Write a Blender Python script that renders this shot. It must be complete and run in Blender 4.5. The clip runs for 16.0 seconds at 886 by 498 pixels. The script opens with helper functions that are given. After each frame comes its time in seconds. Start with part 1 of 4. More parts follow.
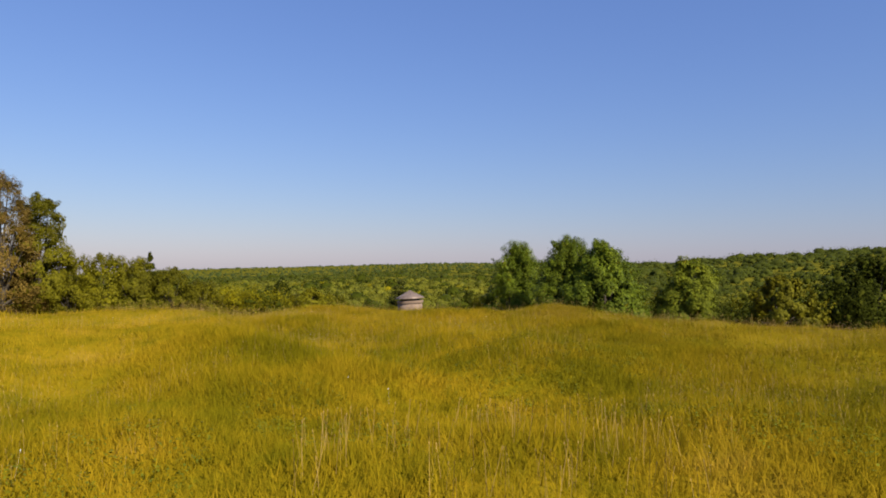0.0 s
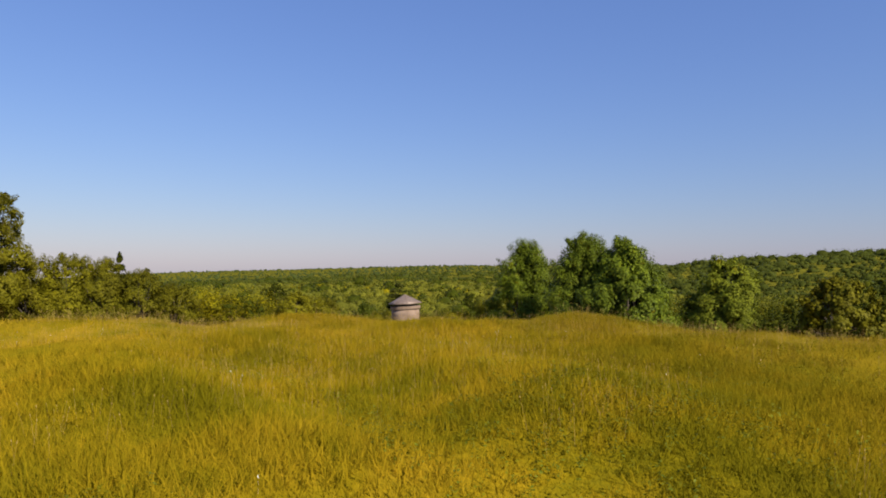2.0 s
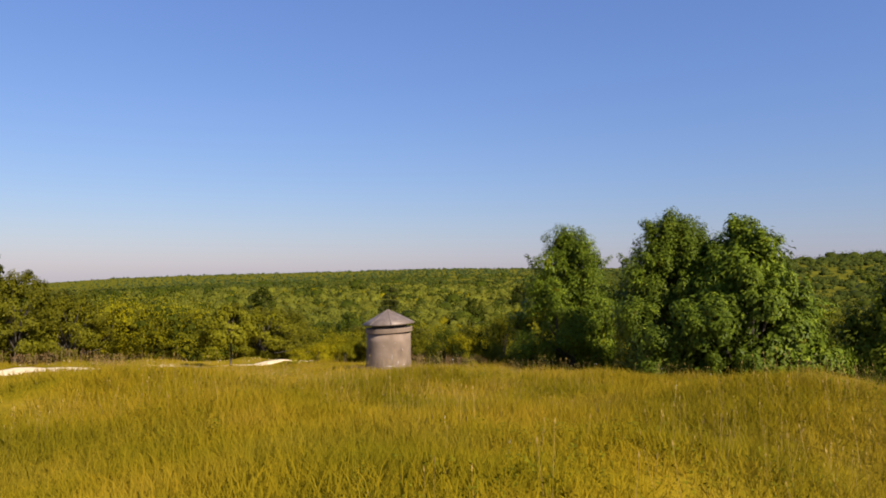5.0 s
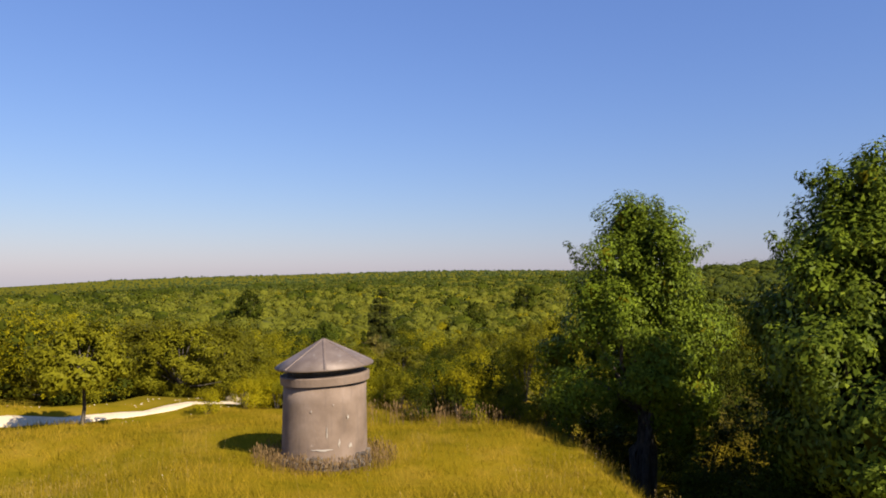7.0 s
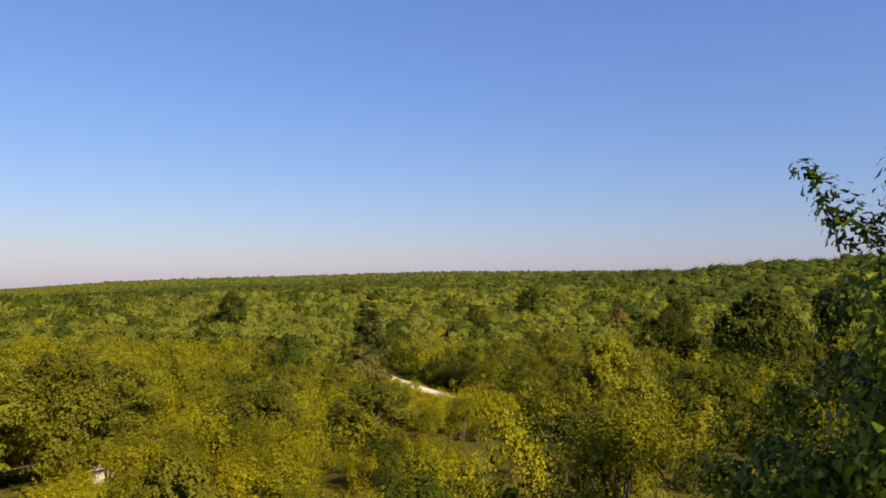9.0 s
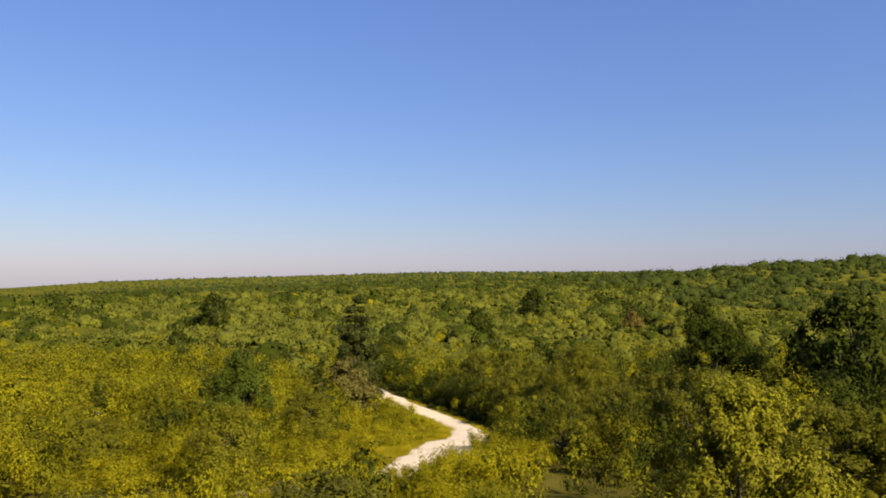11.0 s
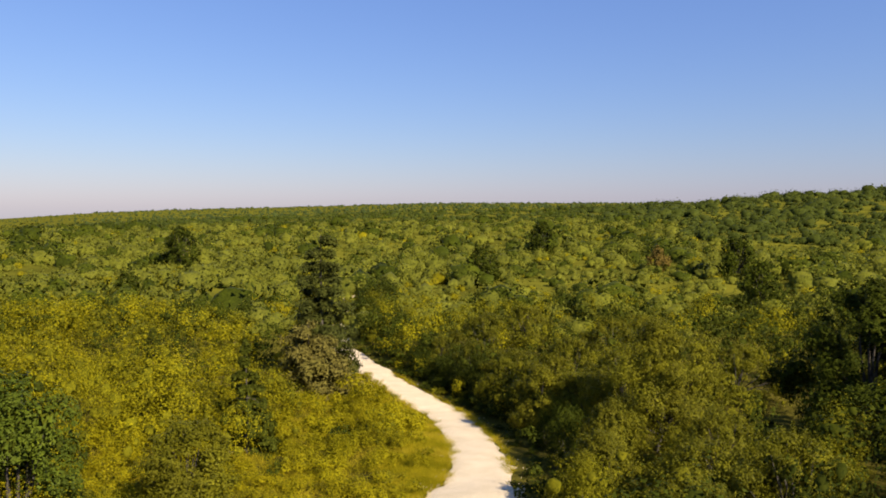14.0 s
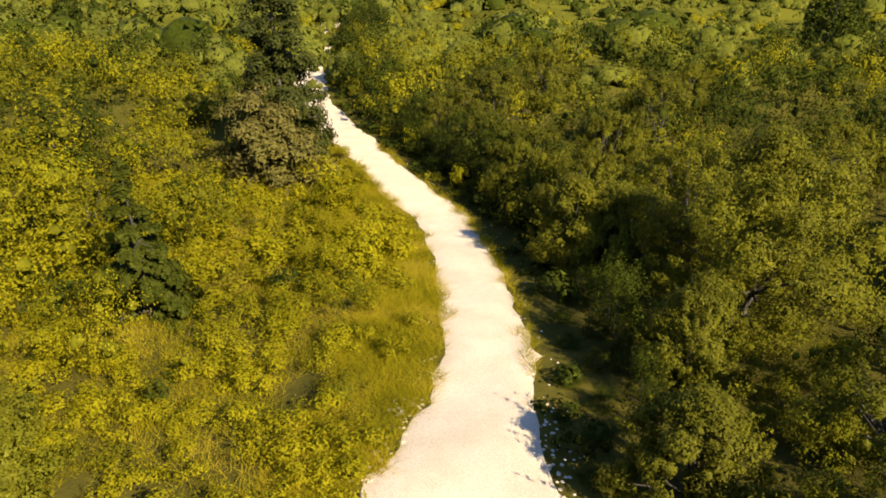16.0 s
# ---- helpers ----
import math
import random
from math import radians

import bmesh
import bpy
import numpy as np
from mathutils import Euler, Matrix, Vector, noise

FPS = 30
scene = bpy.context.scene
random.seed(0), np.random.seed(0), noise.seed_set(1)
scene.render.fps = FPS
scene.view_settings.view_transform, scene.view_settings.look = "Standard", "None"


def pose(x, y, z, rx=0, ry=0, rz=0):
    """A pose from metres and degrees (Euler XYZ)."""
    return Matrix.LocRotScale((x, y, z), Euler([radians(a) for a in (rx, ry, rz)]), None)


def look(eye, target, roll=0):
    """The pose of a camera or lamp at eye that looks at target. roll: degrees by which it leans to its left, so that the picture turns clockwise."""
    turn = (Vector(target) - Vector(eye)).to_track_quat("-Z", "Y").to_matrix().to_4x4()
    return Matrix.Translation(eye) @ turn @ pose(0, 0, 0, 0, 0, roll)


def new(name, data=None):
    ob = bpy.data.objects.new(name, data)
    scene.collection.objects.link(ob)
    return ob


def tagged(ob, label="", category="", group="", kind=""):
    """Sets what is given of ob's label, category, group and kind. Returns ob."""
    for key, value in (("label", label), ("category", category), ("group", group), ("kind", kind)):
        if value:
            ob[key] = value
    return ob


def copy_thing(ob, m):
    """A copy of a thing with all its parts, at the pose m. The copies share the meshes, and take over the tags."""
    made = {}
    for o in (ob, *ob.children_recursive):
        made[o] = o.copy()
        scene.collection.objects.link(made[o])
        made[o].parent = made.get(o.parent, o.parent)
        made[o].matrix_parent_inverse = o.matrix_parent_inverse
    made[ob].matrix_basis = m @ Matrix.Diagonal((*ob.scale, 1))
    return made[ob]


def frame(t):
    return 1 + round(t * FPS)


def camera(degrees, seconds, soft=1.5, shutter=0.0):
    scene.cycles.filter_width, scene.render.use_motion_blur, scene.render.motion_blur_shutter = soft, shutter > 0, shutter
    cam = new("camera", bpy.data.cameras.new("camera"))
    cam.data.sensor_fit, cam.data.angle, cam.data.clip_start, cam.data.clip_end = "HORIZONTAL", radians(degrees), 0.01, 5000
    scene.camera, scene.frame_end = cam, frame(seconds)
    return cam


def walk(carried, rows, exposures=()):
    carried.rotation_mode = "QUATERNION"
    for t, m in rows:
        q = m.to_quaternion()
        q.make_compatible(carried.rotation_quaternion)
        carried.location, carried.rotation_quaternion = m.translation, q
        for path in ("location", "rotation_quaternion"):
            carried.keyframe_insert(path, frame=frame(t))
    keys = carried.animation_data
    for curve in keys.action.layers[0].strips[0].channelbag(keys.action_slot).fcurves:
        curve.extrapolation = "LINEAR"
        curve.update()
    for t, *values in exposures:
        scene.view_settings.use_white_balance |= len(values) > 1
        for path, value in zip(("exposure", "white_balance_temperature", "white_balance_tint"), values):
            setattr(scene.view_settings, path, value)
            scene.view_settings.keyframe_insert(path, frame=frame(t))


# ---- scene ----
cam = camera(64.4, 16.0, soft=1.8)
METRES, EYE, TILT, LEAN, TURN = 110.0, 2.6, 1.45, 0.0, 0.0
ROWS = [
    (0.0, 0.0, 0.0, 0.0, -0.0, 0.0, 0.0),
    (0.5, 0.0003, 0.0082, -0.0003, -0.02, 0.0, 0.05),
    (1.0, 0.0005, 0.0225, -0.001, -0.05, 0.1, 0.03),
    (1.5, 0.0004, 0.0403, -0.0017, -0.05, 0.15, 0.02),
    (2.0, -0.0002, 0.0611, -0.0025, -0.05, 0.2, 0.02),
    (2.5, -0.0011, 0.0848, -0.0033, -0.07, 0.24, 0.04),
    (3.0, -0.0022, 0.1114, -0.0042, -0.08, 0.32, 0.09),
    (3.5, -0.0034, 0.139, -0.0054, -0.1, 0.4, 0.08),
    (4.0, -0.004, 0.1679, -0.006, -0.13, 0.42, 0.16),
    (6.5, 0.0014, 0.3325, -0.0114, -0.08, 0.59, 0.06),
    (7.0, 0.0016, 0.3692, -0.0126, -0.11, 0.63, 0.09),
    (7.5, 0.0019, 0.406, -0.0138, -0.13, 0.65, 0.07),
    (8.0, 0.0022, 0.4437, -0.015, -0.15, 0.67, 0.08),
    (8.5, 0.0025, 0.4822, -0.0165, -0.18, 0.68, 0.17),
    (9.0, 0.0028, 0.52, -0.018, -0.22, 0.72, 0.19),
    (11.5, -0.0, 0.6886, -0.0239, -0.41, 0.76, 0.04),
    (12.0, -0.0, 0.7248, -0.0254, -0.42, 0.63, 0.03),
    (12.5, 0.0005, 0.761, -0.0261, -0.42, 0.28, 0.03),
    (13.0, 0.0013, 0.7962, -0.0265, -0.43, -0.38, -0.02),
    (13.5, 0.0022, 0.8309, -0.0268, -0.43, -1.89, -0.03),
    (14.0, 0.0032, 0.8654, -0.027, -0.39, -4.85, -0.0),
    (14.5, 0.004, 0.8996, -0.0271, -0.34, -9.21, -0.01),
    (15.0, 0.0054, 0.9337, -0.0268, -0.25, -14.7, -0.02),
    (15.5, 0.0073, 0.9675, -0.026, -0.13, -20.97, -0.04),
    (16.0, 0.0088, 0.9991, -0.0248, -0.02, -27.69, -0.03),
]
EXPOSURES = [(0.0, 0.68), (4.0, 0.7), (7.0, 0.8), (12.8, 0.78), (14.0, 0.84), (15.0, 1.0), (15.5, 1.08), (16.0, 1.08)]
walk(cam, [(t, pose(0, 0, EYE, TILT, LEAN, TURN) @ pose(METRES * x, METRES * y, METRES * z, 90 + pitch, roll, yaw)) for t, x, y, z, yaw, pitch, roll in ROWS], EXPOSURES)

# ---- light ----
SUN_AZIMUTH, SUN_HEIGHT = 138.0, 37.0   # degrees clockwise from +y, degrees up
world = bpy.data.worlds.new("sky")
scene.world = world
world.use_nodes = True
wn = world.node_tree
sky = wn.nodes.new("ShaderNodeTexSky")
sky.sky_type = "NISHITA"
sky.sun_disc = False
sky.sun_elevation, sky.sun_rotation = radians(SUN_HEIGHT), radians(SUN_AZIMUTH)
sky.altitude, sky.air_density, sky.dust_density, sky.ozone_density = 300, 1.6, 0.25, 4.0
tone = sky.outputs[0]                   # a clear, evenly blue summer sky with a dull pinkish rim
for how, colour in (("MULTIPLY", (0.715, 0.762, 1.0, 1)), ("ADD", (0.44, 0.84, 2.67, 1))):
    step = wn.nodes.new("ShaderNodeMix")
    step.data_type, step.blend_type = "RGBA", how
    step.inputs[0].default_value = 1.0
    wn.links.new(tone, step.inputs[6])
    step.inputs[7].default_value = colour
    tone = step.outputs[2]
wn.links.new(tone, wn.nodes["Background"].inputs[0])
wn.nodes["Background"].inputs[1].default_value = 0.052
sun_data = bpy.data.lights.new("sun", "SUN")
sun_data.energy, sun_data.angle, sun_data.color = 5.0, radians(0.5), (1.0, 0.90, 0.74)
sun = new("sun", sun_data)
sa, sh = radians(SUN_AZIMUTH), radians(SUN_HEIGHT)
sun.matrix_world = look((100 * math.sin(sa) * math.cos(sh), 100 * math.cos(sa) * math.cos(sh), 100 * math.sin(sh)), (0, 0, 0))


# ---- materials ----
def material(name):
    m = bpy.data.materials.new(name)
    m.use_nodes = True
    t = m.node_tree
    return m, t, t.nodes["Principled BSDF"]


def node(t, kind, **values):
    n = t.nodes.new("ShaderNode" + kind)
    for k, v in values.items():
        n.inputs[k].default_value = v
    return n


def noise_at(t, scale, detail=3.0, rough=0.55, stretch=None):
    """Noise in world metres."""
    g = t.nodes.new("ShaderNodeNewGeometry")
    n = node(t, "TexNoise", Scale=scale, Detail=detail, Roughness=rough)
    if stretch:
        v = t.nodes.new("ShaderNodeVectorMath")
        v.operation = "MULTIPLY"
        v.inputs[1].default_value = stretch
        t.links.new(g.outputs["Position"], v.inputs[0])
        t.links.new(v.outputs[0], n.inputs["Vector"])
    else:
        t.links.new(g.outputs["Position"], n.inputs["Vector"])
    return n.outputs["Fac"]


def ramp(t, fac, stops):
    r = t.nodes.new("ShaderNodeValToRGB")
    e = r.color_ramp.elements
    while len(e) < len(stops):
        e.new(0.5)
    for el, (p, c) in zip(e, stops):
        el.position, el.color = p, (*c, 1)
    t.links.new(fac, r.inputs[0])
    return r.outputs[0]


def mixed(t, fac, a, b, how="MIX"):
    m = t.nodes.new("ShaderNodeMix")
    m.data_type, m.blend_type = "RGBA", how
    for sock, v in ((m.inputs[0], fac), (m.inputs[6], a), (m.inputs[7], b)):
        if isinstance(v, (int, float)):
            sock.default_value = v
        elif isinstance(v, tuple):
            sock.default_value = (*v, 1)
        else:
            t.links.new(v, sock)
    return m.outputs[2]


def bumped(t, bsdf, height, strength, distance):
    b = node(t, "Bump", Strength=strength, Distance=distance)
    t.links.new(height, b.inputs["Height"])
    t.links.new(b.outputs[0], bsdf.inputs["Normal"])


SWARD = ((0.30, (0.165, 0.144, 0.006)), (0.42, (0.250, 0.204, 0.008)), (0.5, (0.350, 0.252, 0.010)), (0.6, (0.440, 0.292, 0.014)), (0.7, (0.500, 0.318, 0.034)))


def meadow_colour(t):
    """Patches of green clover, olive and golden grass and pinkish seed heads, in world metres."""
    f = None
    for scale, share in ((0.13, 0.6), (0.42, 0.42), (1.9, 0.3)):
        a = t.nodes.new("ShaderNodeMath")
        a.operation = "MULTIPLY_ADD"
        a.inputs[1].default_value = share
        a.inputs[2].default_value = -0.16
        t.links.new(noise_at(t, scale, 2.5), a.inputs[0])
        if f:
            t.links.new(f, a.inputs[2])
        f = a.outputs[0]
    c = ramp(t, f, SWARD)
    place = t.nodes.new("ShaderNodeSeparateXYZ")       # drier over the brow of the hill
    t.links.new(t.nodes.new("ShaderNodeNewGeometry").outputs["Position"], place.inputs[0])
    brow = t.nodes.new("ShaderNodeMapRange")
    brow.inputs[1].default_value, brow.inputs[2].default_value, brow.inputs[4].default_value = 20, 46, 0.6
    t.links.new(place.outputs[1], brow.inputs[0])
    low = t.nodes.new("ShaderNodeMapRange")
    low.inputs[1].default_value, low.inputs[2].default_value, low.inputs[3].default_value, low.inputs[4].default_value = 70, 95, 1.0, 0.0
    t.links.new(place.outputs[1], low.inputs[0])
    share = t.nodes.new("ShaderNodeMath")
    share.operation = "MULTIPLY"
    t.links.new(brow.outputs[0], share.inputs[0])
    t.links.new(low.outputs[0], share.inputs[1])
    dim_right = t.nodes.new("ShaderNodeMapRange")             # greener grass on the right, darkened there for slope shade and lens dimming
    dim_right.inputs[1].default_value, dim_right.inputs[2].default_value, dim_right.inputs[4].default_value = 1.5, 8, 0.62
    t.links.new(place.outputs[0], dim_right.inputs[0])
    c = mixed(t, dim_right.outputs[0], c, ramp(t, noise_at(t, 0.5, 3.0), [(0.35, (0.135, 0.116, 0.006)), (0.65, (0.245, 0.178, 0.010))]))
    return mixed(t, share.outputs[0], c, ramp(t, noise_at(t, 0.6, 3.0), [(0.35, (0.225, 0.166, 0.011)), (0.5, (0.33, 0.220, 0.018)), (0.65, (0.43, 0.268, 0.040))]))


def island(t):
    return t.nodes.new("ShaderNodeNewGeometry").outputs["Random Per Island"]


def grass_blade_material(name, tones=None):
    m, t, b = material(name)
    c = ramp(t, noise_at(t, 0.45, 3.0), tones) if tones else meadow_colour(t)
    k = ramp(t, island(t), [(0.0, (0.70, 0.76, 0.7)), (0.6, (1.05, 1.04, 1.0)), (0.97, (1.1, 1.08, 1.1)), (1.0, (1.2, 1.2, 1.6))])
    c = mixed(t, 1.0, c, k, "MULTIPLY")
    t.links.new(c, b.inputs["Base Color"])
    b.inputs["Roughness"].default_value = 0.65
    b.inputs["Specular IOR Level"].default_value = 0.0
    tr = t.nodes.new("ShaderNodeBsdfTranslucent")
    t.links.new(c, tr.inputs[0])
    up = t.nodes.new("ShaderNodeVectorMath")             # many fine blades shade like the sward that they form
    up.operation = "MULTIPLY_ADD"
    up.inputs[1].default_value, up.inputs[2].default_value = (0.45, 0.45, 0.45), (0, 0, 0.8)
    t.links.new(t.nodes.new("ShaderNodeNewGeometry").outputs["Normal"], up.inputs[0])
    level = t.nodes.new("ShaderNodeVectorMath")
    level.operation = "NORMALIZE"
    t.links.new(up.outputs[0], level.inputs[0])
    t.links.new(level.outputs[0], b.inputs["Normal"])
    mx = node(t, "MixShader", Fac=0.45)
    t.links.new(b.outputs[0], mx.inputs[1])
    t.links.new(tr.outputs[0], mx.inputs[2])
    t.links.new(mx.outputs[0], t.nodes["Material Output"].inputs[0])
    return m


def ground_material():
    m, t, b = material("meadow_ground")
    # ground colour lowered to hold the blades' shade on it
    c = mixed(t, 1.0, meadow_colour(t), (0.60, 0.60, 0.5), "MULTIPLY")
    place = t.nodes.new("ShaderNodeSeparateXYZ")
    t.links.new(t.nodes.new("ShaderNodeNewGeometry").outputs["Position"], place.inputs[0])
    far = t.nodes.new("ShaderNodeMapRange")
    far.inputs[1].default_value, far.inputs[2].default_value = 70, 80
    t.links.new(place.outputs[1], far.inputs[0])
    # litter darkened so the gaps between the bushes read as shade
    shaded_litter = ramp(t, noise_at(t, 0.35, 4.0), [(0.35, (0.055, 0.046, 0.010)), (0.65, (0.105, 0.084, 0.014))])
    c = mixed(t, far.outputs[0], c, shaded_litter)
    off = t.nodes.new("ShaderNodeMapRange")
    off.inputs[1].default_value, off.inputs[2].default_value = 160, 200
    t.links.new(place.outputs[1], off.inputs[0])
    c = mixed(t, off.outputs[0], c, ramp(t, noise_at(t, 0.05, 4.0), [(0.4, (0.085, 0.080, 0.010)), (0.6, (0.150, 0.135, 0.014))]))
    c = mixed(t, ramp(t, noise_at(t, 6.0, 4.0), [(0.35, (0.22, 0.22, 0.22)), (0.62, (0, 0, 0))]), c, (0.11, 0.10, 0.010))
    t.links.new(c, b.inputs["Base Color"])
    b.inputs["Roughness"].default_value = 0.9
    b.inputs["Specular IOR Level"].default_value = 0.0
    bumped(t, b, noise_at(t, 9.0, 4.0), 0.6, 0.05)
    return m


def leaf_material(name, dark, mid, light, gloss=0.6, translucent=0.2, shine=0.02, mottled=1.0):
    m, t, b = material(name)
    c = ramp(t, island(t), [(0.0, tuple(0.5 * (a + b) for a, b in zip(dark, mid))), (0.55, mid), (1.0, tuple(0.5 * (a + b) for a, b in zip(light, mid)))])
    info = t.nodes.new("ShaderNodeObjectInfo")
    tint = ramp(t, info.outputs["Random"], [(0.0, (0.86, 0.86, 0.9)), (0.5, (1.0, 1.0, 1.0)), (1.0, (1.07, 1.08, 0.95))])
    c = mixed(t, 1.0, c, tint, "MULTIPLY")
    patch = ramp(t, noise_at(t, 0.5, 2.0), [(0.35, (0.90, 0.89, 0.9)), (0.65, (1.08, 1.09, 1.0))])
    c = mixed(t, 1.0, c, patch, "MULTIPLY")
    mottle = ramp(t, noise_at(t, 3.2, 4.0, 0.65), [(0.36, (0.66, 0.68, 0.7)), (0.5, (1.0, 1.0, 1.0)), (0.66, (1.25, 1.22, 1.1))])
    c = mixed(t, mottled, c, mottle, "MULTIPLY")
    stand_tone = ramp(t, noise_at(t, 0.13, 2.0), [(0.38, (0.80, 0.82, 0.86)), (0.62, (1.12, 1.12, 1.0))])
    c = mixed(t, 1.0, c, stand_tone, "MULTIPLY")
    t.links.new(c, b.inputs["Base Color"])
    b.inputs["Roughness"].default_value = gloss
    b.inputs["Specular IOR Level"].default_value = shine
    tr = t.nodes.new("ShaderNodeBsdfTranslucent")
    t.links.new(c, tr.inputs[0])
    mx = node(t, "MixShader", Fac=translucent)
    t.links.new(b.outputs[0], mx.inputs[1])
    t.links.new(tr.outputs[0], mx.inputs[2])
    t.links.new(mx.outputs[0], t.nodes["Material Output"].inputs[0])
    return m


def bark_material():
    m, t, b = material("bark")
    n = noise_at(t, 9.0, 5.0, 0.65, (1, 1, 0.2))
    t.links.new(ramp(t, n, [(0.35, (0.035, 0.028, 0.02)), (0.7, (0.13, 0.11, 0.085))]), b.inputs["Base Color"])
    b.inputs["Roughness"].default_value = 0.9
    b.inputs["Specular IOR Level"].default_value = 0.1
    bumped(t, b, n, 0.8, 0.03)
    return m


def gravel_material():
    m, t, b = material("limestone_gravel")
    c = ramp(t, noise_at(t, 0.8, 4.0), [(0.3, (0.62, 0.485, 0.30)), (0.7, (0.74, 0.59, 0.385))])
    g = noise_at(t, 24.0, 4.0, 0.7)
    c = mixed(t, 1.0, c, ramp(t, g, [(0.3, (0.72, 0.7, 0.68)), (0.6, (1.08, 1.07, 1.05))]), "MULTIPLY")
    t.links.new(c, b.inputs["Base Color"])
    b.inputs["Roughness"].default_value = 0.95
    bumped(t, b, g, 0.6, 0.03)
    return m


def concrete_material():
    m, t, b = material("weathered_render")
    c = ramp(t, noise_at(t, 1.6, 5.0, 0.6), [(0.3, (0.155, 0.106, 0.074)), (0.52, (0.212, 0.149, 0.108)), (0.75, (0.265, 0.193, 0.146))])
    run = noise_at(t, 5.0, 4.0, 0.6, (1, 1, 0.12))
    c = mixed(t, ramp(t, run, [(0.55, (0, 0, 0)), (0.75, (0.5, 0.5, 0.5))]), c, (0.10, 0.075, 0.06))
    pale = noise_at(t, 3.3, 5.0, 0.7)
    c = mixed(t, ramp(t, pale, [(0.66, (0, 0, 0)), (0.72, (0.6, 0.6, 0.6))]), c, (0.36, 0.31, 0.26))
    t.links.new(c, b.inputs["Base Color"])
    b.inputs["Roughness"].default_value = 0.9
    bumped(t, b, noise_at(t, 22.0, 5.0, 0.65), 0.5, 0.015)
    return m


def zinc_material():
    m, t, b = material("weathered_sheet_metal")
    c = ramp(t, noise_at(t, 2.2, 5.0, 0.6), [(0.3, (0.14, 0.10, 0.078)), (0.55, (0.195, 0.145, 0.115)), (0.8, (0.26, 0.20, 0.163))])
    rust = noise_at(t, 7.0, 5.0, 0.7)
    c = mixed(t, ramp(t, rust, [(0.62, (0, 0, 0)), (0.75, (0.7, 0.7, 0.7))]), c, (0.13, 0.07, 0.045))
    t.links.new(c, b.inputs["Base Color"])
    b.inputs["Metallic"].default_value = 0.25
    b.inputs["Roughness"].default_value = 0.6
    worn = noise_at(t, 4.2, 6.0, 0.72)
    c2 = mixed(t, ramp(t, worn, [(0.60, (0, 0, 0)), (0.72, (0.55, 0.55, 0.55))]), c, (0.36, 0.31, 0.27))
    t.links.new(c2, b.inputs["Base Color"])
    bumped(t, b, noise_at(t, 6.0, 3.0), 0.35, 0.02)
    return m


def stone_material():
    m, t, b = material("rubble_stone")
    info = t.nodes.new("ShaderNodeObjectInfo")
    c = ramp(t, info.outputs["Random"], [(0.0, (0.08, 0.06, 0.045)), (1.0, (0.18, 0.145, 0.11))])
    c = mixed(t, 1.0, c, ramp(t, noise_at(t, 11.0, 4.0), [(0.3, (0.6, 0.6, 0.6)), (0.7, (1.15, 1.15, 1.15))]), "MULTIPLY")
    t.links.new(c, b.inputs["Base Color"])
    b.inputs["Roughness"].default_value = 0.95
    bumped(t, b, noise_at(t, 30.0, 4.0), 0.6, 0.02)
    return m


# inner leaves coloured darker, so crowns hold shade between their clumps
INNER_SHADE = leaf_material("shaded_inner_leaves", (0.098, 0.088, 0.006), (0.112, 0.100, 0.006), (0.130, 0.115, 0.007), 0.8, 0.1)
INNER_SHADE_DARK = leaf_material("shaded_inner_dark_leaves", (0.030, 0.034, 0.004), (0.045, 0.050, 0.005), (0.065, 0.070, 0.007), 0.8, 0.1)
GROUND, BLADES, BARK = ground_material(), grass_blade_material("grass_blades"), bark_material()
VERGE = grass_blade_material("verge_blades", [(0.35, (0.27, 0.226, 0.008)), (0.5, (0.385, 0.304, 0.012)), (0.65, (0.495, 0.368, 0.024))])
GRAVEL, CONCRETE, ZINC, STONE = gravel_material(), concrete_material(), zinc_material(), stone_material()
LEAF_SCRUB = leaf_material("scrub_leaves", (0.268, 0.224, 0.007), (0.312, 0.258, 0.009), (0.356, 0.291, 0.012), 0.6, 0.42, mottled=0.45)
LEAF_GREEN = leaf_material("green_leaves", (0.122, 0.111, 0.006), (0.178, 0.160, 0.009), (0.244, 0.214, 0.013), 0.6, 0.32, mottled=0.6)
LEAF_OAK = leaf_material("oak_leaves", (0.050, 0.070, 0.007), (0.105, 0.138, 0.011), (0.22, 0.25, 0.02), 0.5, 0.2, 0.08)
LEAF_YOUNG = leaf_material("young_tree_leaves", (0.095, 0.089, 0.006), (0.150, 0.137, 0.009), (0.218, 0.192, 0.013), 0.55, 0.28, 0.06)
LEAF_WILLOW = leaf_material("willow_leaves", (0.130, 0.119, 0.007), (0.205, 0.182, 0.011), (0.285, 0.245, 0.016), 0.55, 0.3, 0.06)
# for dark plants, and for leaves coloured dark where shade falls
LEAF_DARK_AND_SHADE = leaf_material("dark_leaves", (0.022, 0.027, 0.003), (0.042, 0.050, 0.005), (0.082, 0.090, 0.009), 0.6, 0.12)
LEAF_DEEP = leaf_material("deep_green_leaves", (0.035, 0.046, 0.005), (0.062, 0.078, 0.008), (0.105, 0.122, 0.012), 0.55, 0.15, 0.05)
LEAF_LIME = leaf_material("pale_green_leaves", (0.100, 0.118, 0.010), (0.152, 0.172, 0.015), (0.215, 0.228, 0.022), 0.55, 0.25, 0.05)
LEAF_SPRUCE = leaf_material("spruce_needles", (0.042, 0.047, 0.006), (0.072, 0.078, 0.008), (0.115, 0.119, 0.014), 0.6, 0.25)
LEAF_DRY = leaf_material("dry_twigs", (0.13, 0.08, 0.018), (0.19, 0.125, 0.028), (0.25, 0.17, 0.045))
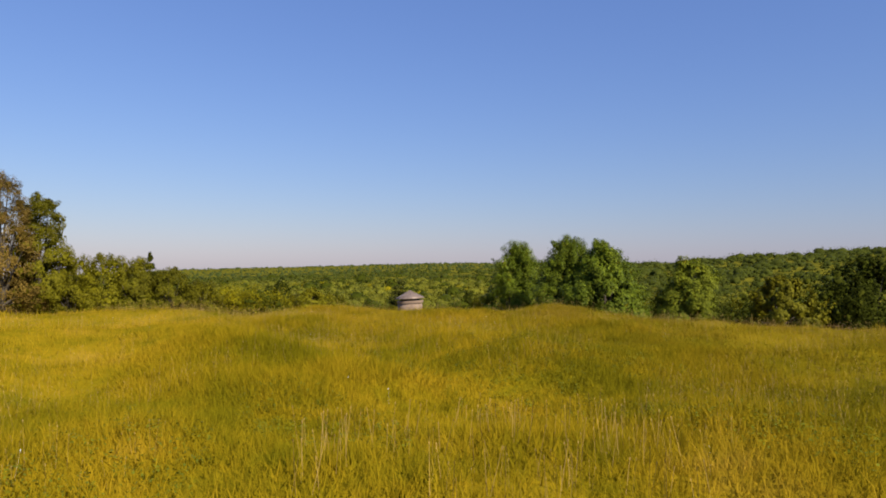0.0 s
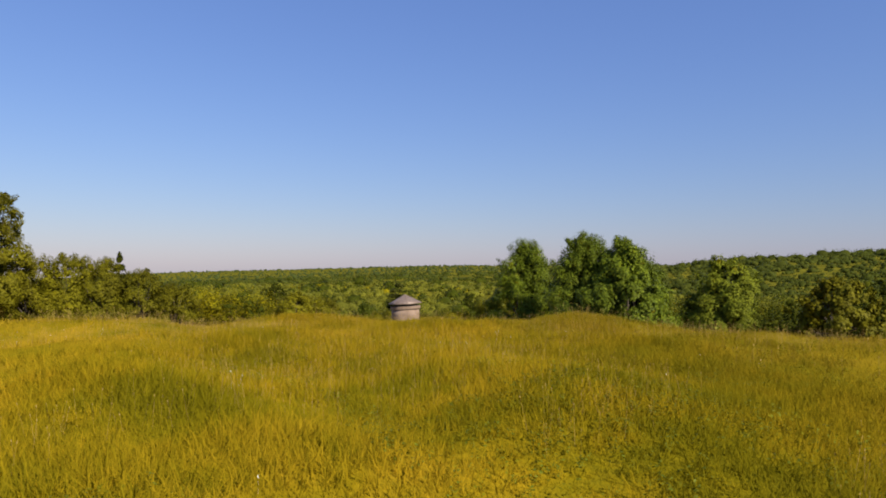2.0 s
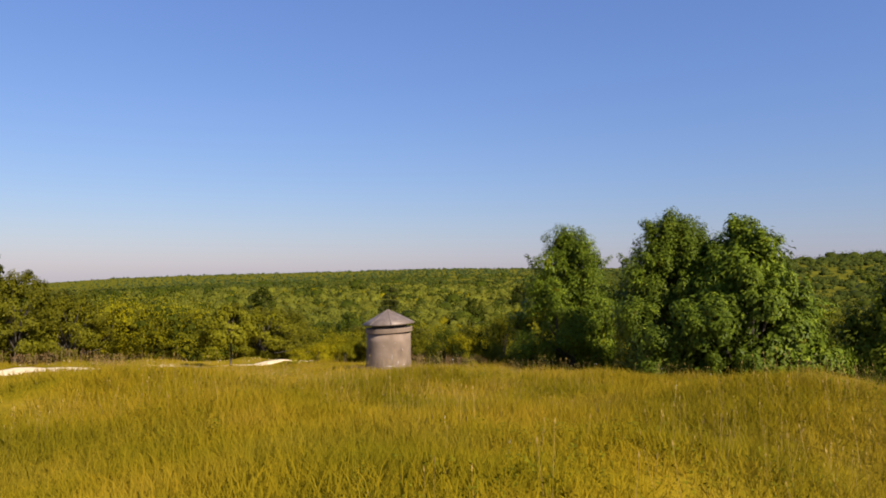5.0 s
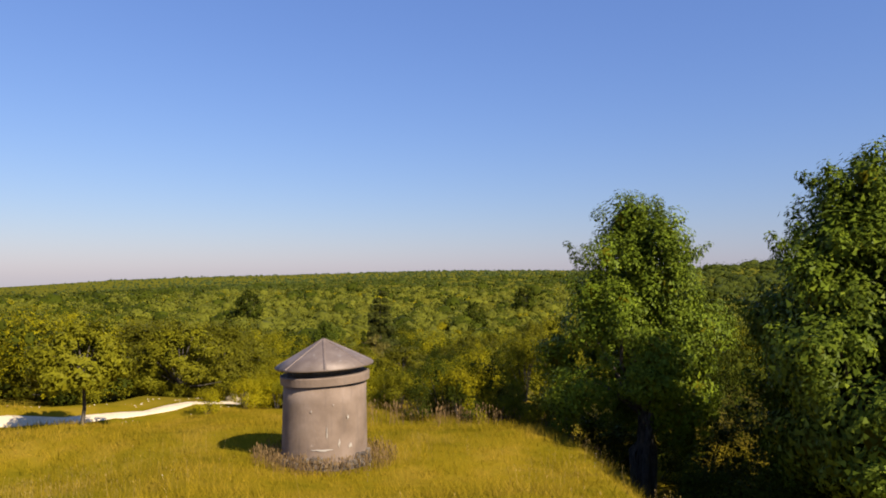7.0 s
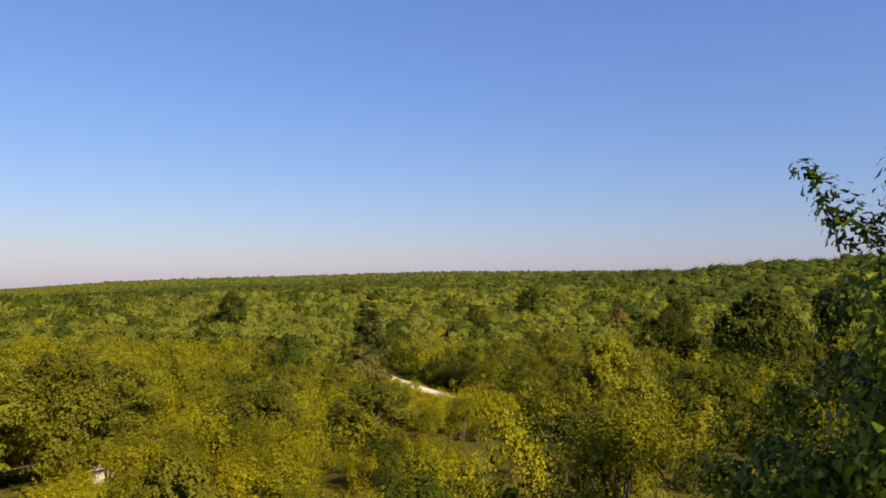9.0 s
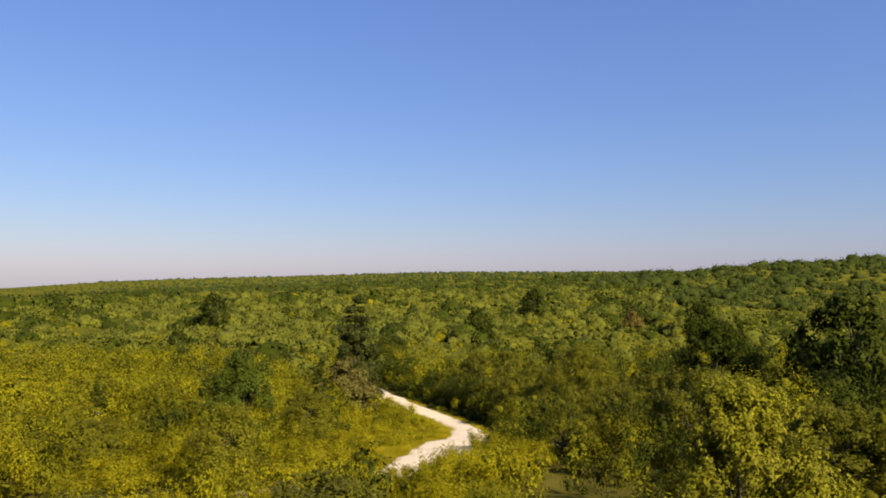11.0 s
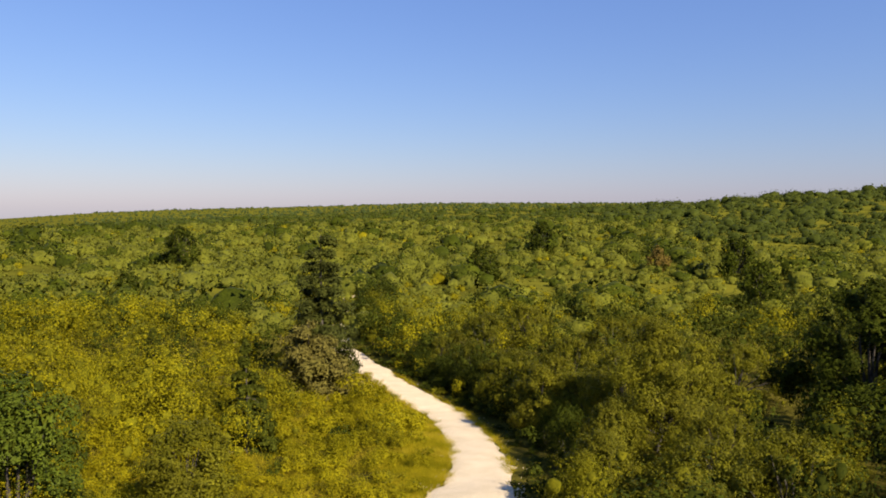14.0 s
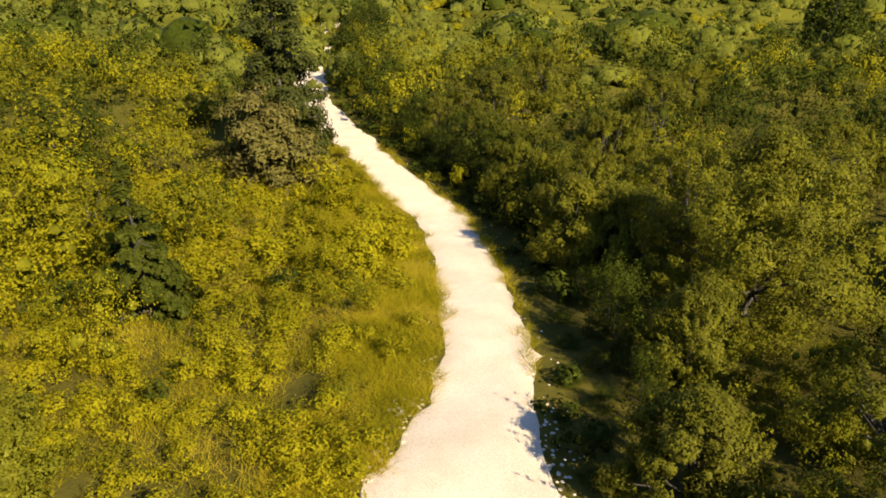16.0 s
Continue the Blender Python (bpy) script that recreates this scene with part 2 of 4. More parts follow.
NEEDLES = leaf_material("pine_needles", (0.040, 0.046, 0.010), (0.066, 0.070, 0.014), (0.115, 0.112, 0.022), 0.55, 0.2)
NEEDLES_BROWN = leaf_material("browned_pine_needles", (0.090, 0.075, 0.017), (0.140, 0.115, 0.027), (0.21, 0.175, 0.050), 0.6, 0.25)
# far leaves: extra blue puts some distance haze into the colour
LEAF_FAR = leaf_material("far_leaves", (0.122, 0.124, 0.014), (0.152, 0.150, 0.019), (0.186, 0.178, 0.026), 0.6, 0.3)
LEAF_HILL = leaf_material("hill_leaves", (0.050, 0.062, 0.010), (0.070, 0.082, 0.013), (0.100, 0.108, 0.016), 0.6, 0.25)
# ridge leaves: sun angle and haze put into a darker, bluer colour
LEAF_RIDGE = leaf_material("ridge_leaves", (0.042, 0.056, 0.016), (0.056, 0.070, 0.019), (0.072, 0.086, 0.022))


# ---- lie of the land ----
PROFILE = ((-200, -8), (-60, -2.0), (0, 0), (20, 0.30), (36, 0.20), (47, -0.8), (58, -2.68), (69, -3.2), (124, -10.1), (145, -13.0),
           (165, -13.6), (215, -13.4), (290, -11.2), (500, -9.0), (1000, -6.0), (2000, 6.0), (2600, 2.0), (4500, -60.0))
TRACK = ((-190, 30), (-140, 42), (-95, 51), (-60, 57), (-40, 60.5), (-28, 62.8), (-21, 64.5), (-17.6, 66.2), (-14.6, 68.3), (-12.0, 69.9), (-10.2, 72.2), (-9.6, 75.5), (-10.5, 79.5), (-11.9, 84), (-12.3, 88.5), (-11.3, 93.5), (-8.4, 99.2), (-3.9, 106.5),
         (-0.3, 114.5), (1.2, 121.5), (2.1, 127), (2.45, 131), (2.2, 137), (0.9, 145.0), (-1.5, 151), (-4.5, 158), (-7.9, 166), (-10.4, 172.5), (-12.1, 179), (-13.7, 189), (-14.4, 200), (-14.7, 210), (-15.6, 218), (-16, 226))


def smooth(a, b, v):
    u = np.clip((v - a) / (b - a), 0, 1)
    return u * u * (3 - 2 * u)


RIDGE = ((-0.8, -60), (-0.62, -38), (-0.54, -25), (-0.46, -13), (-0.38, -6.5), (-0.30, -2.5), (-0.2, 2.0), (-0.14, 5.5), (-0.05, 10.2), (-0.03, 11.8), (0.1, 12.6), (0.24, 13.0), (0.6, 16))
HILL = ((150, 0), (200, 3), (230, 6), (285, 9.5), (330, 13.5), (350, 15), (400, 16.5), (430, 18.5), (480, 23), (620, 29), (3000, 50))
ripple = np.random.default_rng(2)
RIPPLES = [(math.cos(a) / w, math.sin(a) / w, ripple.uniform(0, 6.28), 0.062 * w ** 0.8) for a, w in zip(ripple.uniform(0, 3.14, 14), np.linspace(0.42, 1.7, 14))]


def hummocks(x, y):
    """Old pits and mounds grown over with grass, the turret standing on level ground."""
    level = 1 - np.exp(-((x + 2.72) ** 2 + (y - 58.2) ** 2) / 20)
    return level * sum(h * np.sin(a * x + b * y + c) for a, b, c, h in RIPPLES)


def height(x, y):
    """Ground height at x, y (numbers or arrays)."""
    x, y = np.asarray(x, float), np.asarray(y, float)
    py, pz = np.array(PROFILE, float).T
    z = sum(np.interp(y + d, py, pz) for d in (-3, -1, 1, 3)) / 4
    across, crest = np.array(RIDGE, float).T
    rise = np.interp(x / np.maximum(y, 300), across, crest) - 6
    z = z + rise * smooth(260, 1200, y) * np.where(rise > 0, 1 - 0.6 * smooth(2100, 2700, y), 1.0)
    hx, hz = np.array(HILL, float).T
    z = z + sum(np.interp(x + d, hx, hz) for d in (-24, 0, 24)) / 3 * smooth(240, 740, y) * (1 - smooth(765, 960, y))
    z = z - 0.055 * np.maximum(0, x - 4) * smooth(15, 35, y) * (1 - smooth(70, 110, y))
    z = z - 2.0 * smooth(3.6, 7.0, x) * smooth(48, 56, y) * (1 - smooth(68, 85, y))
    near = 1 - smooth(60, 110, np.hypot(x, y - 40))
    z = z + near * (0.5 * (0.16 * np.sin(x * 0.55 + 1.3) * np.sin(y * 0.42 + 0.5) + 0.10 * np.sin(x * 0.9 + y * 0.35)) + hummocks(x, y))
    z = z + 0.26 * np.exp(-((x + 3.5) ** 2 + (y - 60.5) ** 2) / 34) + 0.22 * np.exp(-((x + 4.6) ** 2 + (y - 62.5) ** 2) / 9)
    return z + smooth(120, 300, y) * (0.8 * np.sin(x * 0.05 + 1) * np.sin(y * 0.037))


def track_points(step=0.8):
    """The track's centre line, rounded."""
    p = np.array(TRACK, float)
    out = []
    for i in range(1, len(p) - 2):
        n = max(2, int(np.hypot(*(p[i + 1] - p[i])) / step))
        for k in range(n):
            u = k / n
            a, b, c, d = p[i - 1], p[i], p[i + 1], p[i + 2]
            out.append(0.5 * (2 * b + (c - a) * u + (2 * a - 5 * b + 4 * c - d) * u ** 2 + (3 * b - a - 3 * c + d) * u ** 3))
    return np.array(out)


LINE = track_points()


def to_track(x, y):
    """Distance of a place from the track's centre line."""
    return float(np.min(np.hypot(LINE[:, 0] - x, LINE[:, 1] - y)))


def mesh_object(name, verts, faces, mat, parent=None, label="", soft=False, normals=None, inner=None):
    me = bpy.data.meshes.new(name)
    verts, faces = np.asarray(verts, np.float32), np.asarray(faces, np.int32)
    me.vertices.add(len(verts))
    me.vertices.foreach_set("co", verts.ravel())
    k = faces.shape[1]
    me.loops.add(faces.size)
    me.loops.foreach_set("vertex_index", faces.ravel())
    me.polygons.add(len(faces))
    me.polygons.foreach_set("loop_start", np.arange(0, faces.size, k, dtype=np.int32))
    me.polygons.foreach_set("loop_total", np.full(len(faces), k, np.int32))
    if soft or normals is not None:
        me.polygons.foreach_set("use_smooth", np.ones(len(faces), bool))
    me.update(calc_edges=True)
    if normals is not None:
        me.normals_split_custom_set_from_vertices(normals)
    me.materials.append(mat)
    if inner is not None:                             # faces of the solid knobs inside the leaves, in the shade colour
        me.materials.append(INNER_SHADE_DARK if mat in (LEAF_DARK_AND_SHADE, LEAF_DEEP) else INNER_SHADE)
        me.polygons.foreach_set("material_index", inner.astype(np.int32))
    ob = new(name, me)
    ob.parent = parent
    return tagged(ob, label)


def part(name, bm, mat, parent=None, label="", soft=False):
    me = bpy.data.meshes.new(name)
    for f in bm.faces:
        f.smooth = soft
    bm.to_mesh(me)
    bm.free()
    me.materials.append(mat)
    ob = new(name, me)
    ob.parent = parent
    return tagged(ob, label)


# ---- ground and track ----
def spaced(lo, hi, fine, far, grow):
    """Even steps between lo and hi, growing steps out to far."""
    mid = list(np.arange(lo, hi + fine, fine))
    up, s = [], fine
    while (up[-1] if up else mid[-1]) < far:
        s *= grow
        up.append((up[-1] if up else mid[-1]) + s)
    down, s = [], fine
    while (down[-1] if down else mid[0]) > -far:
        s *= grow
        down.append((down[-1] if down else mid[0]) - s)
    return np.array(down[::-1] + mid + up)


gx, gy = spaced(-40, 40, 0.8, 3800, 1.11), spaced(-10, 180, 0.9, 4200, 1.07)
XX, YY = np.meshgrid(gx, gy)
ZZ = height(XX, YY)
nx, ny = len(gx), len(gy)
idx = np.arange(nx * ny).reshape(ny, nx)
quads = np.stack([idx[:-1, :-1], idx[:-1, 1:], idx[1:, 1:], idx[1:, :-1]], -1).reshape(-1, 4)
tagged(mesh_object("ground", np.stack([XX, YY, ZZ], -1).reshape(-1, 3), quads, GROUND, soft=True),
       "grassy hilltop and valley floor under the scrub", "ground", kind="structure")


def gravel_track():
    rng = np.random.default_rng(5)
    across = np.linspace(-1, 1, 9)
    t = np.gradient(LINE, axis=0)
    t /= np.hypot(t[:, :1], t[:, 1:])
    side = np.stack([t[:, 1], -t[:, 0]], -1)
    s = np.arange(len(LINE)) * 0.8
    half = [1.62 - 0.45 * smooth(106, 98, LINE[:, 1]) - 0.62 * smooth(78, 70, LINE[:, 1]) + 1.15 * np.exp(-((LINE[:, 1] - 120.5) / 4.5) ** 2) + 0.12 * np.sin(s * 0.37 + k) + 0.08 * np.sin(s * 0.83 + 2 * k) + 0.10 * rng.standard_normal(len(s)) for k in (0, 1.7)]
    verts = []
    for i, c in enumerate(LINE):
        for a in across:
            p = c + side[i] * a * (half[0][i] if a < 0 else half[1][i])
            verts.append((p[0], p[1], float(height(p[0], p[1])) + 0.05 * (1 - a * a) + (0.03 if abs(a) < 1 else -0.03)))
    n = len(across)
    faces = [(i * n + k, i * n + k + 1, (i + 1) * n + k + 1, (i + 1) * n + k) for i in range(len(LINE) - 1) for k in range(n - 1)]
    tagged(mesh_object("road", verts, faces, GRAVEL, soft=True), "pale crushed limestone track winding downhill", "track", kind="structure")


gravel_track()


# ---- plants ----
def unit(v):
    return v / np.maximum(np.linalg.norm(v, axis=-1, keepdims=True), 1e-6)


def leaves(rng, blobs, count, size, up=0.25, fill=0.35, long=1.0, heart=(0, 0, 0), even=2.0):
    """Leaves scattered through round clumps (x, y, z, radius): vertices, faces, and normals that follow the clumps."""
    blobs = np.asarray(blobs, float)
    w = blobs[:, 3] ** even
    pick = blobs[rng.choice(len(blobs), count, p=w / w.sum())]
    d = unit(rng.standard_normal((count, 3)))
    rad = pick[:, 3:] * (1 - fill * rng.random((count, 1)) ** 1.3 + np.minimum(0.3, 0.08 * rng.standard_normal((count, 1)) ** 2))
    c = pick[:, :3] + d * rad
    out = unit(c - np.asarray(heart, float))
    nrm = unit(d * 1.2 + 0.9 * out + rng.standard_normal((count, 3)) * 0.35 + (0, 0, up))
    u = np.array([0, 0, 0.9]) + 0.5 * out + 0.75 * rng.standard_normal((count, 3))
    u = unit(u - nrm * (u * nrm).sum(1, keepdims=True))
    v = np.cross(nrm, u)
    s = size * (0.6 + 0.8 * rng.random((count, 1)))
    u, v = u * s * 0.62 * long, v * s * 0.30
    face = unit(0.55 * d + 0.75 * out + (0, 0, up) + 0.30 * rng.standard_normal((count, 3)))
    return np.stack([c + u, c - u * 0.6 + v, c - u * 0.6 - v], 1).reshape(-1, 3), np.arange(count * 3).reshape(-1, 3), np.repeat(face, 3, 0), np.zeros(count)


GOLD = (1 + 5 ** 0.5) / 2
KNOB = unit(np.array([(-1, GOLD, 0), (1, GOLD, 0), (-1, -GOLD, 0), (1, -GOLD, 0), (0, -1, GOLD), (0, 1, GOLD), (0, -1, -GOLD), (0, 1, -GOLD), (GOLD, 0, -1), (GOLD, 0, 1), (-GOLD, 0, -1), (-GOLD, 0, 1)]))
KNOB_FACES = np.array([(0, 11, 5), (0, 5, 1), (0, 1, 7), (0, 7, 10), (0, 10, 11), (1, 5, 9), (5, 11, 4), (11, 10, 2), (10, 7, 6), (7, 1, 8), (3, 9, 4), (3, 4, 2), (3, 2, 6), (3, 6, 8), (3, 8, 9), (4, 9, 5), (2, 4, 11), (6, 2, 10), (8, 6, 7), (9, 8, 1)])


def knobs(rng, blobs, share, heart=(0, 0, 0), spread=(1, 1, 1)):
    """Solid uneven knobs that fill each clump, which leaves stand out of."""
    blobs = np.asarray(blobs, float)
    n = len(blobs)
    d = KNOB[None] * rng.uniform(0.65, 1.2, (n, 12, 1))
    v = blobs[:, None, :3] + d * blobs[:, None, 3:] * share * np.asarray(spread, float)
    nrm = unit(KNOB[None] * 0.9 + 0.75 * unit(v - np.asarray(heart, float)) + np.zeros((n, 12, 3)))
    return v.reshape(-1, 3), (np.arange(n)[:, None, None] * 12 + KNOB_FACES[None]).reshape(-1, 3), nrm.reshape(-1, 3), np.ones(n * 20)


def together(*sets):
    """Several sets of vertices, faces, normals and kinds of face as one."""
    start = np.cumsum([0] + [len(q[0]) for q in sets[:-1]])
    return tuple(np.concatenate([q[k] + (start[i] if k == 1 else 0) for i, q in enumerate(sets)]) for k in range(4))


def tube(points, radii, sides=6):
    """A tapered limb along points."""
    pts, verts = [Vector(p) for p in points], []
    for i, p in enumerate(pts):
        ax = (pts[min(i + 1, len(pts) - 1)] - pts[max(i - 1, 0)]).normalized()
        u = ax.cross(Vector((0.31, 0.87, 0.21))).normalized()
        v = ax.cross(u)
        for k in range(sides):
            a = 2 * math.pi * k / sides
            verts.append(tuple(p + (u * math.cos(a) + v * math.sin(a)) * radii[i]))
    faces = [(i * sides + k, i * sides + (k + 1) % sides, (i + 1) * sides + (k + 1) % sides, (i + 1) * sides + k)
             for i in range(len(pts) - 1) for k in range(sides)]
    return verts, faces


def wood(name, limbs, parent):
    verts, faces = [], []
    for pts, radii in limbs:
        v, f = tube(pts, radii)
        faces += [tuple(i + len(verts) for i in q) for q in f]
        verts += v
    return mesh_object(name, verts, faces, BARK, parent, soft=True)


def limbs_to(rng, base, fork, blobs, thick, count):
    """A trunk up to the fork and bent limbs to some of the clumps."""
    out = [([base, tuple(np.array(base) * 0.5 + np.array(fork) * 0.5 + rng.normal(0, 0.06, 3)), fork], [thick * 1.35, thick, thick * 0.8])]
    for b in rng.permutation(np.asarray(blobs))[:count]:
        mid = np.array(fork) * 0.5 + b[:3] * 0.5 + rng.normal(0, 0.15, 3) + (0, 0, 0.1)
        out.append(([fork, tuple(mid), tuple(b[:3])], [thick * 0.6, thick * 0.36, thick * 0.1]))
    return out


def oak_tree(seed, tall, wide, count, mat, label, size=0.15, bare=0.22, point=0.45, sway=0.0, sprays=0, stems=1, core=0.36, spine=0):
    """Broadleaf tree: big lobes, each set with leafy clumps, and shoots standing out of the top; its foot at the origin."""
    rng = np.random.default_rng(seed)
    root = new("oak_tree")
    low, top = tall * bare, tall * 0.97
    lobes, blobs = [], []
    for i in range(26):
        a, h = i * 2.4 + rng.uniform(-0.5, 0.5), (i + rng.random()) / 26
        belly = min(1.0, 0.6 + 1.5 * h) * (1 - h) ** point * (1 - sway * math.cos(a)) * (1 + 0.1 * math.sin(2 * a + seed))
        r = wide * belly * math.sqrt(rng.uniform(0.12, 1.0))
        size_of = min(wide, 0.4 * tall) * rng.uniform(0.24, 0.46) * (1 - 0.35 * h)
        lobes.append((r * math.cos(a), r * math.sin(a), low + size_of * 0.6 + (top - low - size_of * 1.2) * h, size_of))
    for x, y, z, r in lobes:
        for k in range(11):
            d = rng.standard_normal(3)
            d /= np.linalg.norm(d)
            q = r * rng.uniform(0.24, 0.44)
            blobs.append((x + d[0] * r * 0.85, y + d[1] * r * 0.85, max(z + d[2] * r * 0.8, low + 0.5 * q), q))
    for i in range(26):
        a, h = rng.uniform(0, 6.283), rng.uniform(0.45, 1.0)
        r = wide * (1 - h) ** point * rng.uniform(0.7, 1.06)
        for k in range(3):
            blobs.append((r * math.cos(a) * (1 + 0.03 * k), r * math.sin(a) * (1 + 0.03 * k), low + (top - low) * h * 0.93 + 0.032 * tall * k, tall * (0.034 - 0.007 * k)))
    for i in range(sprays):                           # long leafy shoots that break the outline
        a, h = rng.uniform(0, 6.283), rng.uniform(0.15, 0.95)
        r = wide * min(1.0, 0.6 + 1.5 * h) * (1 - h) ** point * (1 - sway * math.cos(a))
        z, far, rise = low + (top - low) * h * 0.95, rng.uniform(0.06, 0.18) * wide, rng.uniform(0.2, 1.4)
        for k in range(4):
            u = r * 0.88 + far * (k + 1) / 3
            blobs.append((u * math.cos(a), u * math.sin(a), z + rise * far * (k + 1) / 3, tall * (0.030 - 0.005 * k)))
    for k in range(spine):                            # leafy masses close to the stem
        a, h = 2.4 * k + seed, 0.3 + 0.58 * k / max(1, spine - 1)
        q, r = wide * 0.30 * (1 - 0.4 * h), wide * 0.34 * (1 - h)
        mass = (r * math.cos(a), r * math.sin(a), low + (top - low) * h, q)
        lobes.append(mass)
        for d in KNOB:
            blobs.append((mass[0] + d[0] * q * 0.8, mass[1] + d[1] * q * 0.8, mass[2] + d[2] * q * 0.8, q * rng.uniform(0.3, 0.5)))
    heart = (0, 0, low + 0.35 * (top - low))
    inner = [(x, y, z, r * 0.86) for x, y, z, r in lobes]
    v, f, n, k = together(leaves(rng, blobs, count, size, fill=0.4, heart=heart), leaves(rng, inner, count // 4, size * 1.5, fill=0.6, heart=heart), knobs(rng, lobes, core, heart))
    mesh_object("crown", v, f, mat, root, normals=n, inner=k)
    wood("trunk", limbs_to(rng, (0, 0, -0.3), (rng.normal(0, 0.15), rng.normal(0, 0.15), low + 0.12 * tall), lobes, tall * 0.017, 22), root)
    for k in range(1, stems):                         # further stems from the same stool
        a = 2.1 * k + 0.4
        foot, mid = (0.26 * math.cos(a), 0.26 * math.sin(a), -0.3), (0.42 * math.cos(a), 0.42 * math.sin(a), low)
        wood("trunk", [([foot, mid, lobes[5 * k][:3]], [tall * 0.017, tall * 0.013, tall * 0.004])], root)
    return tagged(root, label, "tree")


def shrub(seed, tall, wide, count, mat, label, size=0.14, name="shrub", shoots=10):
    """Many-stemmed shrub, lumpy, with shoots standing out of it."""
    rng = np.random.default_rng(seed)
    root = new(name)
    blobs = []
    for i in range(18):
        a, h = rng.uniform(0, 6.283), rng.random() ** 0.8
        r = wide * 0.92 * math.sqrt(rng.random()) * (1 - 0.65 * h ** 1.6)
        blobs.append((r * math.cos(a), r * math.sin(a), tall * (0.12 + 0.70 * h), tall * rng.uniform(0.12, 0.23)))
    for i in range(shoots):
        a, r = rng.uniform(0, 6.283), wide * 0.75 * math.sqrt(rng.random())
        for k in range(3):
            blobs.append((r * math.cos(a) * (1 + 0.08 * k), r * math.sin(a) * (1 + 0.08 * k), tall * (0.78 + 0.1 * k) * (1 - 0.25 * (r / wide) ** 2), tall * (0.075 - 0.018 * k)))
    heart = (0, 0, tall * 0.15)
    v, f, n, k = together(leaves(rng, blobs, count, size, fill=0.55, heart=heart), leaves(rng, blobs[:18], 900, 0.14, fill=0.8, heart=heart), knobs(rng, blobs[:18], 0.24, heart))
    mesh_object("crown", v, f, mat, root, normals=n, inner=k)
    stems = []
    for b in blobs[:9]:
        stems.append(([(b[0] * 0.12, b[1] * 0.12, -0.2), (b[0] * 0.5, b[1] * 0.5, b[2] * 0.55), b[:3]], [0.045, 0.03, 0.012]))
    wood("stem", stems, root)
    return tagged(root, label, name.replace("_", " "))


def conifer(seed, tall, wide, count, mat, label, name, ragged=0.2, start=0.1, size=0.2, puff=0.12, step=0.5):
    """Conifer with tiers of boughs on one straight stem."""
    rng = np.random.default_rng(seed)
    root = new(name)
    blobs, limbs = [], [([(0, 0, -0.3), (0.05, 0, tall * 0.5), (0, 0.04, tall * 0.98)], [tall * 0.018, tall * 0.012, 0.015])]
    h = start
    while h < 0.97:
        reach = wide * ((1 - h) ** 0.95 if name == "spruce_tree" else 0.3 + 0.7 * (1 - h) ** 0.8)
        n = max(4, int(5 + 5 * (1 - h)))
        for k in range(n):
            a = rng.uniform(0, 6.283)
            r = reach * rng.uniform(1 - 2 * ragged, 1.0)
            z = tall * h
            tip = (r * math.cos(a), r * math.sin(a), z - 0.12 * r + rng.normal(0, 0.1))
            limbs.append(([(0, 0, z), (tip[0] * 0.5, tip[1] * 0.5, z + 0.02 * r), tip], [0.035, 0.025, 0.01]))
            for u in (0.35, 0.6, 0.8, 1.0):
                blobs.append((tip[0] * u, tip[1] * u, z + (tip[2] - z) * u, (max(puff, 0.12 * reach) if name == "spruce_tree" else max(puff, 0.2 * reach * (0.8 + 0.35 * u))) * rng.uniform(0.7, 1.15)))
        h += step / tall + 0.01
    blobs.append((0, 0, tall, 0.12))
    v, f, n, _ = leaves(rng, blobs, count, size, up=0.35, fill=0.8, long=1.6, heart=(0, 0, tall * 0.3), even=1.1)
    mesh_object("crown", v, f, mat, root, normals=n)
    wood("trunk", limbs, root)
    return tagged(root, label, name.replace("_", " "))


def stand(thing, x, y, turn=0.0, s=1.0, sz=None, sink=0.05):
    """Move a built thing to its place on the ground."""
    thing.matrix_basis = at(x, y, turn, s, sz, sink)
    return thing


def at(x, y, turn=0.0, s=1.0, sz=None, sink=0.05):
    return Matrix.LocRotScale((x, y, float(height(x, y)) - sink), Euler((0, 0, radians(turn))), (s, s, sz or s))


# trees by the ditch, right of the turret
stand(oak_tree(11, 10.5, 3.4, 66000, LEAF_OAK, "tall green oak with a narrow crown beside the ditch", 0.10, 0.15, point=0.42, sway=0.16, sprays=26, stems=4, core=0.42, spine=8), 7.0, 64.6)
stand(oak_tree(12, 10.2, 3.9, 90000, LEAF_OAK, "broad green oak in full leaf above the ditch", 0.105, 0.12, point=0.42, sprays=26, stems=2, spine=6), 10.3, 56.8)
stand(oak_tree(13, 9.6, 3.5, 44000, LEAF_OAK, "dense green oak in full leaf above the ditch", 0.15, 0.10, point=0.48, sprays=18), 12.4, 54.2)
stand(oak_tree(14, 7.6, 3.2, 34000, LEAF_LIME, "low round tree with pale leaves at the meadow's edge", 0.14, 0.03, sprays=14), 18.6, 53.0)
stand(oak_tree(24, 4.1, 3.6, 16000, LEAF_YOUNG, "rounded olive-green hawthorn at the meadow's edge", 0.15, 0.03, sprays=10), 22.6, 47.0)
stand(oak_tree(17, 7.6, 4.6, 16000, LEAF_DARK_AND_SHADE, "dark leafy tree at the meadow's edge", 0.2, 0.03, sprays=10), 31.5, 52.0)
# this added bush's dark leaves stand for the oaks' shade
stand(oak_tree(27, 5.2, 2.2, 20000, LEAF_DARK_AND_SHADE, "bush added under the oaks, its leaves coloured dark for shade", 0.11, 0.02), 10.6, 58.6)
